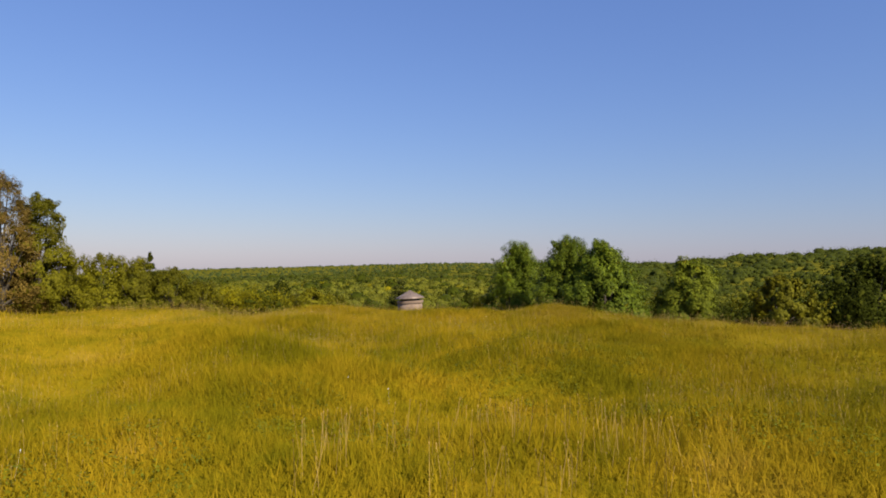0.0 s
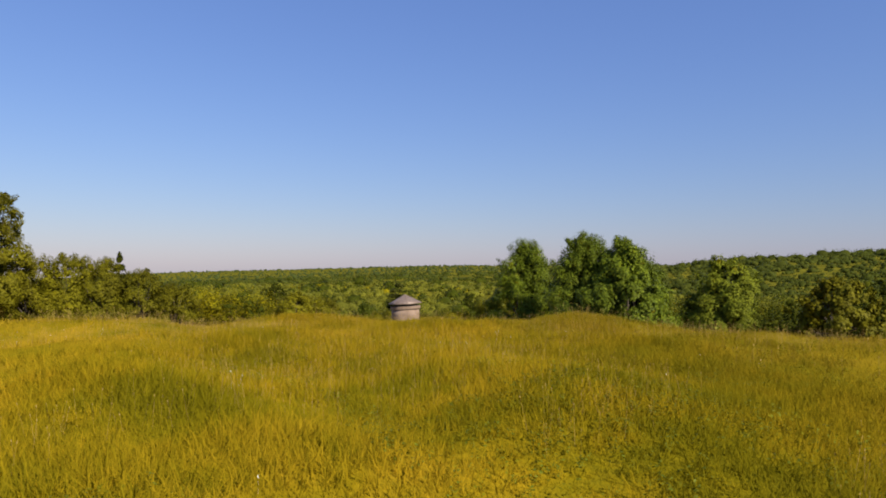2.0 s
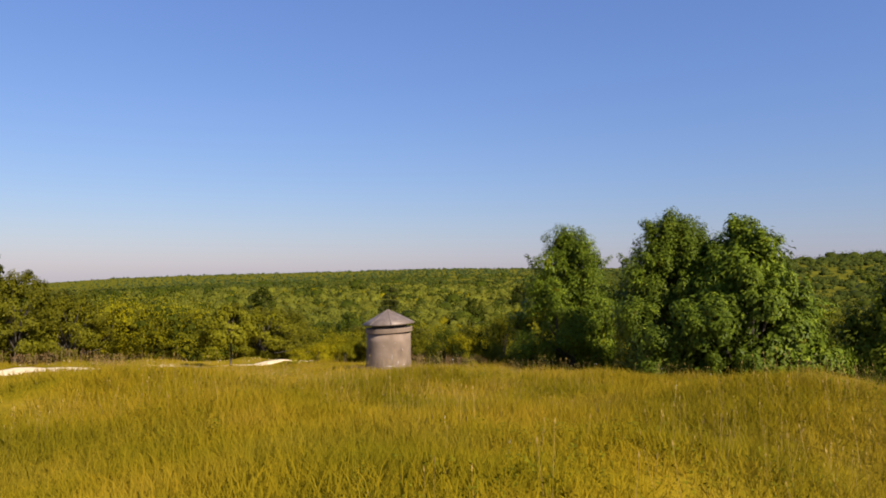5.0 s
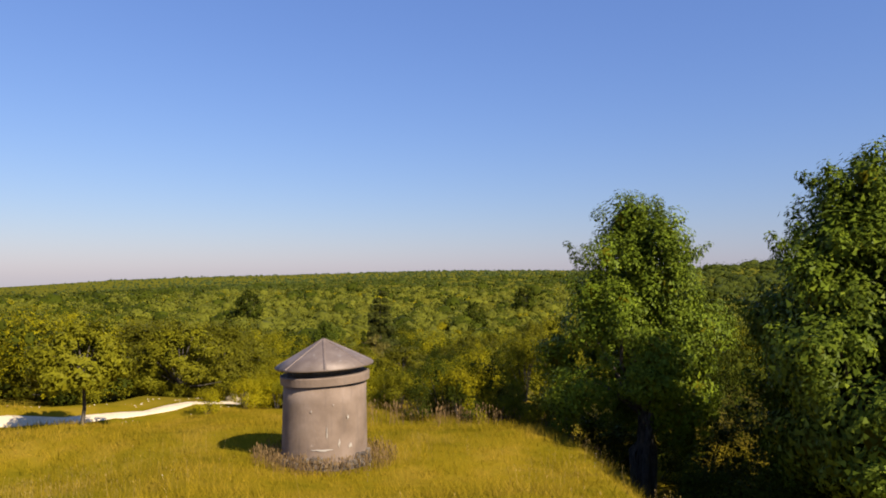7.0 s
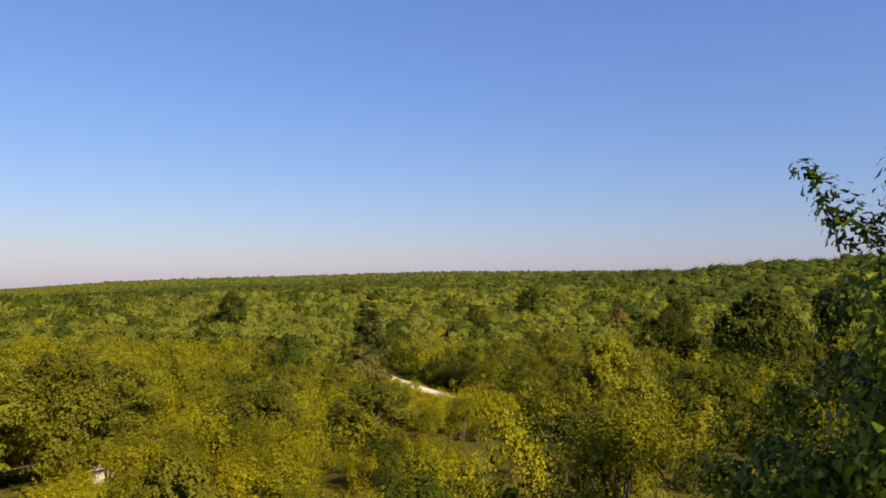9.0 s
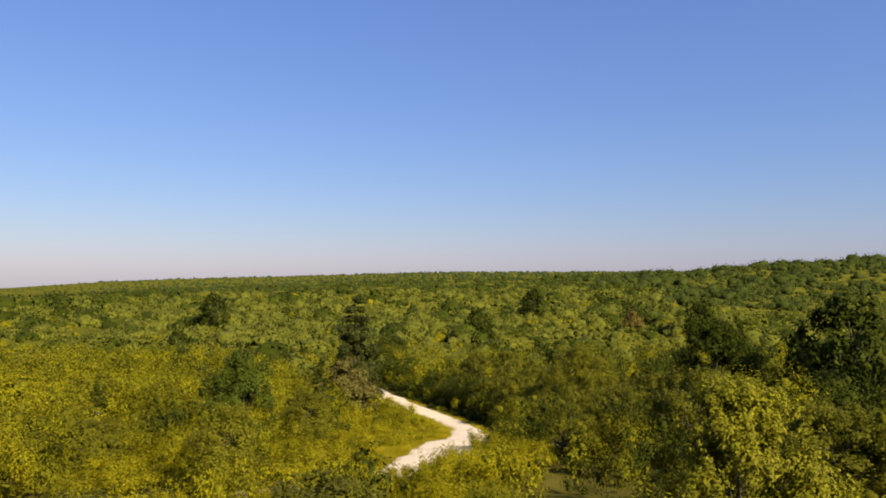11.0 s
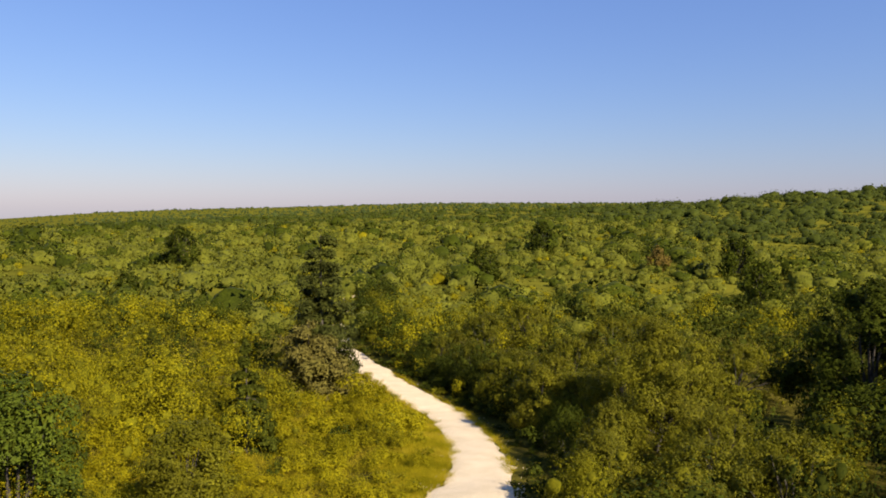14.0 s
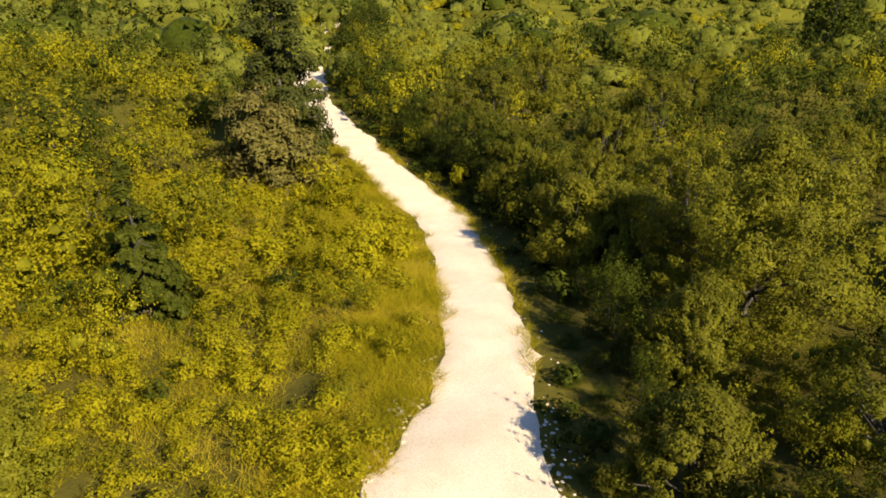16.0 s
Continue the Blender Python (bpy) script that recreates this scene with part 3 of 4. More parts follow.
# hidden behind the other oaks, added to throw shade into the ditch
stand(oak_tree(33, 10.0, 4.0, 26000, LEAF_OAK, "unseen green oak added behind the others to shade the ditch", 0.15, 0.2, sprays=12), 14.6, 62.8)
# tall trees left of the meadow
stand(oak_tree(15, 13.0, 3.6, 34000, LEAF_YOUNG, "big leafy tree at the meadow's edge", 0.16, 0.02, sprays=20), -38.4, 67.0)
stand(oak_tree(16, 15.0, 3.6, 26000, LEAF_DRY, "tall tree with sparse brown twigs", 0.14, 0.02, sprays=40), -39.8, 63.5)
# young trees standing out of the scrub
young = oak_tree(18, 5.8, 2.7, 20000, LEAF_YOUNG, "light green young tree in the scrub", 0.10, 0.06, sprays=16)
stand(young, -12.6, 81.5, 40, 1.0, 0.8)
stand(oak_tree(44, 5.4, 3.3, 24000, LEAF_WILLOW, "light green rounded tree standing out of the scrub", 0.10, 0.04, sprays=24, spine=4), 8.6, 92.0)
for x, y, s, sz in ((-13.5, 77.5, 1.15, 0.95), (-18.5, 77.0, 1.2, 0.9), (-36.2, 68.5, 1.3, 1.6), (-33.2, 69.3, 1.3, 1.64), (-30.3, 69.3, 1.25, 1.58), (-27.2, 70.2, 1.2, 1.42), (-24.4, 71, 1.1, 1.15),
                    (-9.2, 121.4, 0.85, 0.85), (-9.2, 102.6, 0.7, 0.85), (17, 102, 1.2, 0.9), (-24, 84, 1.2, 0.8), (-16.0, 79.5, 1.15, 0.9), (-21.5, 78.0, 1.25, 0.95), (-24.6, 76.5, 1.2, 0.85), (-27.6, 75.5, 1.25, 0.95), (-31, 75, 1.3, 1.0), (-6.6, 84.5, 1.0, 0.75), (-2.6, 88, 1.0, 0.7), (-13.2, 86, 1.1, 0.9)):
    copy_thing(young, at(x, y, x * 31, s, sz))
slim_tree = oak_tree(19, 3.6, 1.9, 7000, LEAF_YOUNG, "small tree with a bare slim trunk beside the track", 0.13, 0.36)
stand(slim_tree, -12.1, 64.8)
copy_thing(slim_tree, at(-4.7, 70.8, 80, 0.62, 0.58))
big_bush = oak_tree(28, 4.2, 3.0, 26000, LEAF_YOUNG, "broad rounded green bush in the scrub", 0.072, 0.02, sprays=40)
stand(big_bush, 9.5, 137)
spots = np.random.default_rng(15)
for x, y in ((17, 114), (12, 145), (6.5, 150), (24, 150), (16, 158), (5, 163), (29, 138), (33, 120), (27, 108), (13, 108), (38, 150), (-19, 112), (-26, 134), (-17, 143), (-33, 118), (-30, 152), (-20, 166), (-36, 100), (-16, 90), (10, 172), (22, 170)):
    copy_thing(big_bush, at(x, y, x * 37, (spots.uniform(1.05, 1.55) if x > 0 else 1.0), spots.uniform(0.95, 1.4) if x > 0 else spots.uniform(0.6, 0.8)))
for x, y, s in ((9.4, 118.4, 0.9), (12.0, 123.6, 0.9), (11.6, 117.0, 1.0), (7.6, 114.6, 0.8), (8.4, 138.4, 0.95), (7.2, 145.2, 0.95), (5.2, 152, 0.9)):
    copy_thing(big_bush, at(x, y, x * 53, s, s * 1.05))
for x, y, s in ((7.9, 141.5, 1.05), (5.4, 147.5, 0.85), (3.4, 154.5, 0.85), (0.8, 160.2, 0.8), (12.5, 140.5, 1.2), (10.8, 150.5, 1.1)):
    copy_thing(big_bush, at(x, y, x * 71, s, s * 1.15))
stand(oak_tree(41, 7.6, 4.4, 60000, LEAF_YOUNG, "big rounded light green willow bush beside the track", 0.085, 0.02, point=0.40, sprays=60, spine=6), 12.2, 132.3)
stand(oak_tree(42, 4.5, 2.3, 24000, LEAF_WILLOW, "upright green bush leaning over the track's edge", 0.085, 0.02, point=0.42, sprays=30, spine=4), 6.7, 138.2)
feathery = oak_tree(43, 3.5, 2.7, 26000, LEAF_YOUNG, "low feathery yellow-green bush beside the track", 0.075, 0.02, point=0.7, sprays=60, spine=3)
stand(feathery, 6.6, 121.9)
copy_thing(feathery, at(8.4, 127.4, 140, 0.9, 1.12))
# the pine and the small spruces along the track
stand(conifer(21, 13.4, 4.0, 36000, NEEDLES, "tall scruffy pine with browned lower boughs beside the track", "pine_tree", 0.38, 0.1, 0.22, 0.4, 1.0), -10.0, 157.0)
stand(conifer(29, 6.0, 4.7, 20000, NEEDLES_BROWN, "low spreading pine with browned boughs beside the track", "pine_tree", 0.3, 0.08, 0.22, 0.3, 0.5), -10.3, 152.4)
fir = conifer(22, 5.4, 2.2, 14000, LEAF_SPRUCE, "dark green young spruce in the scrub", "spruce_tree", 0.1, 0.06, 0.2, 0.14, 0.55)
stand(fir, -30.0, 141.0)
copy_thing(fir, at(-9.9, 132.4, 70, 1.0, 1.14))
copy_thing(fir, at(-22, 150, 140, 1.05))
copy_thing(fir, at(-24, 122, 200, 0.8))
copy_thing(fir, at(-30.1, 72.3, 30, 1.05, 1.45))
stand(oak_tree(34, 6.8, 2.5, 28000, LEAF_DEEP, "dark green young oak standing out of the scrub", 0.10, 0.05, sprays=16), -11.9, 115.0)
# big dark trees in the valley
stand(oak_tree(23, 10.7, 5.4, 44000, LEAF_DARK_AND_SHADE, "dark spreading tree rising over the scrub", 0.15, 0.05, point=0.5, sprays=14), 24.8, 134.2, 0, 1.05, 0.92)
dark = oak_tree(25, 7.4, 4.4, 3500, LEAF_DARK_AND_SHADE, "dark tree rising over the valley scrub", 0.3, 0.02)
stand(dark, 29.3, 293, 0, 1.35)
# the tree at x 31.8 is enlarged, mostly out of view, to cast shade
for x, y, s in ((47, 196, 0.85), (41, 150, 0.8), (31.8, 126.2, 1.15), (62, 240, 0.95), (-52, 214, 0.55), (9, 230, 0.8), (-60, 260, 1.0)):
    copy_thing(dark, at(x, y, x * 17, s))
stand(oak_tree(26, 6.0, 3.0, 3000, LEAF_DRY, "brownish bush out in the valley", 0.3, 0.02), 49.5, 252)

# shrubs: a few built, the nearest copied as things, the rest joined
KINDS = ((3.0, 1.9, LEAF_SCRUB, "yellow-green shrub in the dense scrub", 10), (3.4, 1.8, LEAF_GREEN, "leafy green shrub in the dense scrub", 14),
         (2.6, 2.1, LEAF_SCRUB, "low spreading yellow-green shrub", 6), (3.6, 2.0, LEAF_DARK_AND_SHADE, "dark green thorny shrub, in places standing for shade", 9))
fine_kinds = [shrub(31 + i, tall, wide, 9000, mat, label, 0.07, shoots=n + 8) for i, (tall, wide, mat, label, n) in enumerate(KINDS)]
near_kinds = [shrub(61 + i, tall, wide, 4600, mat, label, 0.09, shoots=n + 4) for i, (tall, wide, mat, label, n) in enumerate(KINDS)]
BASE = (3.0, 3.4, 2.6, 3.6)
used = set()


def plant(kinds, k, x, y, turn, s, sz):
    ob = kinds[k]
    if ob in used:
        return copy_thing(ob, at(x, y, turn, s, sz))
    used.add(ob)
    return stand(ob, x, y, turn, s, sz)


def scrub_height(x, y, d, left, vary):
    """How tall a shrub stands at a place: low in the middle, near the track and on its left, taller to the sides."""
    lump = 1 + 0.5 * math.sin(x * 0.31 + 1.1) * math.sin(y * 0.27 + 0.4) + 0.25 * math.sin(x * 0.13 - y * 0.17)
    aside = max(0.0, abs(x) - 5)
    if y < 112:
        tall, most = 2.4 + 0.12 * aside, 2.9 + 0.15 * aside
    elif left:
        big = 1.75 if vary > 1.15 else 0.85
        tall, most = (1.1 + 0.12 * max(0.0, d - 5)) * big, (1.4 + 0.16 * max(0.0, d - 5)) * big
    elif vary > 1.05:
        tall, most = 3.3 + 0.07 * aside, 5.2 + 0.08 * aside
    else:
        tall, most = 1.2, 1.3
    return min(tall * lump * vary, most, 5.8, (d - 1.3) * 1.4 if y > 118 or y < 96 or not left else 0.5 + 0.5 * max(0.0, d - 1.6))


def wooded(x, y):
    """True where scrub grows rather than meadow."""
    if y > 77:
        return True
    if x < -14:
        return y > 69.5
    if x < 4:
        return y > 67 and not (x < -4 and y < 73)
    edge = 66 - 1.0 * (x - 4) if x < 20 else 50 - 0.35 * (x - 20)
    return y > max(edge, 40)


def cleared(x, y):
    """True under the big bushes beside the track, and round the spruce."""
    return (math.hypot(x - 12.2, y - 132.3) < 4.6 or math.hypot(x - 6.8, y - 122.2) < 3.4 or math.hypot(x + 9.9, y - 132.0) < 2.3
            or (3.0 < x < 10 and 119 < y < 140))


rng = np.random.default_rng(77)
sites = []


def add_sites(x0, x1, y0, y1, step, low=False):
    """Shrub places on a jittered grid, clear of the track, the meadow and the oaks."""
    for y in np.arange(y0, y1, step):
        for x in np.arange(x0, x1, step):
            px, py = x + rng.uniform(-0.46, 0.46) * step, y + rng.uniform(-0.46, 0.46) * step
            turn, k, vary = rng.uniform(0, 360), rng.random(), float(np.clip(np.exp(0.55 * rng.standard_normal()), 0.35, 2.0))
            if not wooded(px, py):
                continue
            d = to_track(px, py)
            left = px < LINE[np.argmin(np.hypot(LINE[:, 0] - px, LINE[:, 1] - py)), 0]
            if d < (2.7 if py > 100 else 3.0) or (d < 5.0 and not left and 112 < py < 142) or (d < (2.4 if low else 3.7) and left and 104 < py < 150) or (4 < px < 12 and 60 < py < 67) or (low and not left) or math.hypot(px + 10, py - 155) < 5.5 or cleared(px, py):
                continue
            tall = rng.uniform(0.6, 1.3) * min(1.0, 0.25 + 0.2 * d) if low else scrub_height(px, py, d, left, vary)
            if tall < 0.4:
                continue
            # dark kinds stand for shade under oaks and in gaps, and dim the right
            if low:
                kind = 2 if k < 0.6 else 0
            elif px > 3.5 and py < 84:
                kind = 3 if px > 9 or k > 0.65 else 1
            elif px > 2.5:
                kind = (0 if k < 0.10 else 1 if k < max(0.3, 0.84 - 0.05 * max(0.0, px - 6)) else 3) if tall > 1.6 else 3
            else:
                kind = 0 if k < 0.38 else 1 if k < 0.62 else 2 if k < 0.86 else 3
            if not low and abs(px) > 36 and py > 84 and math.sin(px * 0.21 + 2) * math.sin(py * 0.19) + 0.5 * math.sin(px * 0.4 + py * 0.33) > 0.85:
                continue
            near = abs(px) + 0.25 * max(0.0, py - 130) + (6 if low else 0) - (6 if py < 72 else 0)
            sites.append((near, px, py, turn, tall, kind))


add_sites(-96, 96, 40, 186, 2.9)
add_sites(-22, 3, 102, 152, 1.5, low=True)
for i in range(len(LINE) - 1):                      # tall bushes close along the track's right, lower ones hiding it from the camera
    (x, y), (u, v) = LINE[i], (LINE[i + 1] - LINE[i]) / np.hypot(*(LINE[i + 1] - LINE[i]))
    if 114 < y < 215:
        # many take dark leaves, standing for the shaded strip beside the track
        for lo, hi, small, big, share in ((2.1, 2.6, 0.35, 0.7, 0.12 if y < 146 else 0.5), (2.9, 3.4, 1.0, 1.6, 0.05 if y < 142 else 0.7), (3.7, 4.4, 2.6, 3.6, 0.0 if y < 142 else 0.8), (4.5, 5.1, 3.8, 5.0, 0.0 if 118 < y < 136 else 0.75 if y < 146 else 0.2), (5.7, 7.2, 3.6, 4.8, 0.0 if 118 < y < 138 else 0.6)):
            if rng.random() < share * (1.0 if y < 160 else 0.6):
                off = rng.uniform(lo, hi)
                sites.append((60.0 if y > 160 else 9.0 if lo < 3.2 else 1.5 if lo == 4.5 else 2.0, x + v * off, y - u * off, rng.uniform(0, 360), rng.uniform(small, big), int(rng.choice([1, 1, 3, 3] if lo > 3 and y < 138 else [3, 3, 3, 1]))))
        if y > 160 and rng.random() < 0.7:
            off = -rng.uniform(2.6, 5.0)
            sites.append((60.0, x + v * off, y - u * off, rng.uniform(0, 360), rng.uniform(1.6, 3.2), int(rng.choice([0, 1, 2]))))
    if 72 < y < 106:
        for lo, hi in ((1.7, 2.1), (2.4, 3.2), (3.6, 5.0)):
            if rng.random() < 0.65:
                off = rng.uniform(lo, hi)
                sites.append((2.0, x + v * off, y - u * off, rng.uniform(0, 360), rng.uniform(2.0, 2.8) * (0.8 if lo < 2 else 1.0) if y < 96 else rng.uniform(1.3, 2.0), int(rng.choice([0, 1, 2]))))
for x, y, tall in ((-0.6, 67.3, 1.7), (0.8, 67.0, 2.0), (2.2, 66.8, 2.5), (3.5, 66.4, 2.7), (0.1, 69.0, 2.6), (2.8, 68.6, 3.0), (1.5, 68.2, 2.8), (4.2, 67.6, 2.9), (-6.4, 70.2, 1.5), (-3.4, 69.8, 1.6), (-2.2, 70.6, 1.9), (-5.6, 72.5, 2.0), (-1.4, 69.0, 1.8)):
    # dark leaves in the middle stand for the hedge's shaded face
    sites.append((1.0, x, y, x * 50, tall, 3 if -1.8 < x < 2.0 else 1))
for x, y, tall in ((-5.6, 170.5, 2.6), (-4.4, 167.5, 2.6), (-7.0, 174.0, 3.0), (-4.6, 174.5, 3.2), (-8.3, 178.0, 3.0), (-8.2, 182.0, 3.4), (-9.4, 186.0, 3.4), (-6.0, 179.0, 3.4), (-9.9, 193.0, 3.2), (-9.6, 189.5, 3.4), (-10.3, 196.5, 3.2), (-10.4, 200.5, 3.0), (-10.6, 205.0, 3.2), (-11.0, 209.5, 3.0)):
    sites.append((1.0, x, y, x * 50, tall, 1))
for x, y, tall in ((-5.2, 143.0, 2.5), (-4.3, 141.4, 2.2), (-3.5, 139.6, 1.7), (-5.7, 146.4, 2.5), (-4.6, 137.6, 2.1), (0.2, 100.8, 3.0), (1.4, 102.8, 2.9), (0.9, 98.6, 3.0), (-4.2, 151.8, 1.2), (-4.9, 154.0, 1.5), (-5.9, 156.5, 1.6), (-3.9, 149.6, 1.0), (3.6, 106.3, 2.2), (4.8, 108.8, 2.3), (5.0, 111.4, 2.2), (2.3, 103.8, 2.3), (-5.3, 150.6, 1.4), (-6.4, 153.2, 1.7), (-5.2, 147.6, 1.3), (-0.2, 104.5, 2.7), (1.2, 106.6, 2.7), (2.5, 109.2, 2.3), (0.6, 102.3, 2.7), (3.4, 112.4, 2.0), (-1.7, 101.6, 2.2), (-2.6, 99.4, 2.3), (-16, 84, 2.4), (-17.5, 87, 2.8), (-15.6, 88.5, 2.4), (-19, 85, 2.8), (-16.8, 80, 2.4), (-14.9, 81.5, 1.8), (-5, 81.5, 2.8), (-3.6, 79.3, 2.6), (-4.6, 77, 2.6), (-9.4, 84.5, 3.4), (-9.6, 87.5, 3.5), (-9.2, 90.5, 3.3),
                   (-7.6, 76.0, 3.0), (-8.0, 79.2, 3.2), (-9.0, 75.3, 2.3), (-9.5, 78.0, 2.7), (-8.2, 72.8, 2.2), (-7.0, 93.5, 2.8)):
    sites.append((1.0, x, y, x * 50, tall, 0 if x * 7 % 2 < 1 else 2))
for x, y, tall in ((-9.2, 69.0, 1.7), (-8.2, 70.6, 2.0), (-7.2, 72.4, 2.3), (-6.6, 74.6, 2.5), (-6.9, 77.5, 2.6), (-7.9, 80.5, 2.6), (-5.0, 71.0, 2.0), (-8.6, 83.5, 2.8)):
    sites.append((1.0, x, y, x * 50, tall, 0))
# dark leaves here mostly stand for the shade under the oaks
for x, y, tall in ((4.9, 66.4, 2.3), (8.2, 82.6, 2.2), (9.4, 84.6, 2.4), (7.5, 85.4, 2.2), (6.6, 83.4, 2.0), (6.4, 67.5, 3.0), (8.0, 67.0, 3.2), (9.6, 66.0, 3.2), (10.8, 64.0, 3.4), (8.8, 63.0, 2.2), (12.5, 62.0, 3.5), (5.2, 68.4, 2.6), (13.8, 60.0, 3.5), (7.4, 69.5, 3.2), (-37.5, 65.8, 3.2), (-40.5, 64.6, 3.0), (-34.5, 66.6, 2.6), (-43, 63.5, 3.0), (13.8, 52.0, 2.8), (15.6, 51.5, 2.6), (9.4, 60.4, 3.0), (8.2, 58.2, 3.0), (9.6, 58.4, 3.4), (11.4, 60.0, 3.4), (7.6, 61.0, 2.6), (11.8, 55.2, 3.2), (14.8, 55.6, 3.4), (16.4, 54.6, 3.0)):
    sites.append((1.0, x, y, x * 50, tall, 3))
# low dark leaves fill the strip to stand for its shade
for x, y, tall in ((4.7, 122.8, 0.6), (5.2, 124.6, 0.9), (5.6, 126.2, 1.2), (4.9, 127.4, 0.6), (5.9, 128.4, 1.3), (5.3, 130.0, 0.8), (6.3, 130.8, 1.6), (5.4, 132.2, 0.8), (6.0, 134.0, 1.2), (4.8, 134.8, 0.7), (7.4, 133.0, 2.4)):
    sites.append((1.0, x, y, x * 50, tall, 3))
# slim tall bushes added to shade the strip, coloured as its dark side
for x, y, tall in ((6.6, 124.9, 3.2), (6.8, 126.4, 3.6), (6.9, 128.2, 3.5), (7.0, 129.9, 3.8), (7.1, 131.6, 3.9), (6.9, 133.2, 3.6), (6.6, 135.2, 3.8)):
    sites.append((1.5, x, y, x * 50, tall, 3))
for x, y, tall in ((10.8, 126.2, 3.2), (12.6, 127.2, 3.4), (11.2, 124.0, 2.8), (13.6, 124.6, 3.2), (9.6, 124.6, 2.8), (13.0, 121.4, 2.8), (14.6, 126.6, 4.0), (16.4, 127.6, 4.4), (18.2, 126.8, 4.1), (19.8, 127.8, 4.3), (21.5, 126.6, 4.0), (23.2, 127.4, 4.3), (25.0, 126.4, 4.0), (15.6, 124.2, 3.2), (17.6, 123.8, 3.6), (20.2, 124.4, 3.2), (22.6, 123.6, 3.5), (15.0, 120.8, 3.0), (18.8, 120.6, 3.4), (21.6, 120.4, 3.1)):
    sites.append((1.0, x, y, x * 50, tall, 1))
for i, (near, x, y, turn, tall, kind) in enumerate(sites):
    if 11 < x < 27 and 118 < y < 131:                 # a lower front, capped to the camera's sightline, before the dark hollow
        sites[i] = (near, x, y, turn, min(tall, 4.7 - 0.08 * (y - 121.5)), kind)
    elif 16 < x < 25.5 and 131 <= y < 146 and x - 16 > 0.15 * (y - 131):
        # dark leaves put in for the hollow's shade
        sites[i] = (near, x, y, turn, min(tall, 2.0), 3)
sites.sort()
for near, px, py, turn, tall, kind in sites[:298]:
    slim = 0.55 if near == 1.5 else 0.85 if near == 2.0 else 1.0
    s = max(tall, 1.6) * 0.98 * slim / BASE[kind]
    tagged(plant(fine_kinds if abs(px) < 7 and 70 < py < 138 else near_kinds, kind, px, py, turn, s * 1.08, tall / BASE[kind]), group="shrubs of the scrub")


def lumps(seed, n, tall, wide, count, size):
    """Leaves of one shrub, foot at the origin."""
    rng = np.random.default_rng(seed)
    h = rng.random(n) ** 0.8
    a, r = rng.uniform(0, 6.283, n), wide * np.sqrt(rng.random(n)) * (1 - 0.6 * h ** 1.6)
    blobs = np.stack([r * np.cos(a), r * np.sin(a), tall * (0.14 + 0.66 * h), tall * rng.uniform(0.14, 0.28, n)], -1)
    heart = (0, 0, tall * 0.15)
    return together(leaves(rng, blobs, count, size, fill=0.7, heart=heart), knobs(rng, blobs, 0.23, heart))


def joined_scrub(name, items, mat, label):
    """Shrubs farther off, joined; each a turned and scaled set of leaves."""
    sizes = (1.0, 1.7, 2.5, 3.5, 5.0)
    fine = [[lumps(400 + i, 11, 1.0, 0.72, int(330 * h), 0.118 / h) for i in range(3)] for h in sizes]
    close = [[lumps(460 + i, 11, 1.0, 0.72, int(700 * h), 0.066 / h) for i in range(3)] for h in sizes]
    bare = [[lumps(440 + i, 9, 1.0, 0.72, int(50 * h), 0.36 / h) for i in range(3)] for h in sizes]
    rough = [[lumps(420 + i, 10, 1.0, 0.72, int(170 * h), 0.17 / h) for i in range(3)] for h in sizes]
    coarse = [[lumps(480 + i, 10, 1.0, 0.72, int(120 * h), 0.20 / h) for i in range(3)] for h in sizes]
    out = []
    for i, (px, py, turn, tall) in enumerate(items):
        k = min(range(5), key=lambda j: abs(sizes[j] - tall))
        (v, f, n, inner), a = (bare if py > 80 and abs(px) > (py - 45) * 0.68 + 10 else coarse if abs(px) > 36 or py > 164 else rough if mat == LEAF_DARK_AND_SHADE else close if abs(px) < 17 and 100 < py < 134 else fine if abs(px) < 26 and py < 150 else rough)[k][i % 3], radians(turn)
        w = max(tall, 1.5) * (0.86 + 0.22 * math.sin(turn)) * (1.12 if px < 0 else 1.0)
        spin = np.array([[math.cos(a), math.sin(a), 0], [-math.sin(a), math.cos(a), 0], [0, 0, 1]])
        out.append(((v @ spin) * (w, w, tall) + (px, py, float(height(px, py)) - 0.05), f, n @ spin, inner))
    v, f, n, inner = together(*out)
    tagged(mesh_object(name, v, f, mat, normals=n, inner=inner), label, "scrub", kind="stuff")


rest = sites[298:]
for name, kinds, mat, label in (("golden_scrub", (0, 2), LEAF_SCRUB, "dense yellow-green scrub on the slope"), ("green_scrub", (1,), LEAF_GREEN, "dense green scrub on the slope"),
                                ("dark_scrub", (3,), LEAF_DARK_AND_SHADE, "dark green thorn scrub on the slope, partly standing for shade")):
    joined_scrub(name, [(q[1], q[2], q[3], q[4]) for q in rest if q[5] in kinds], mat, label)


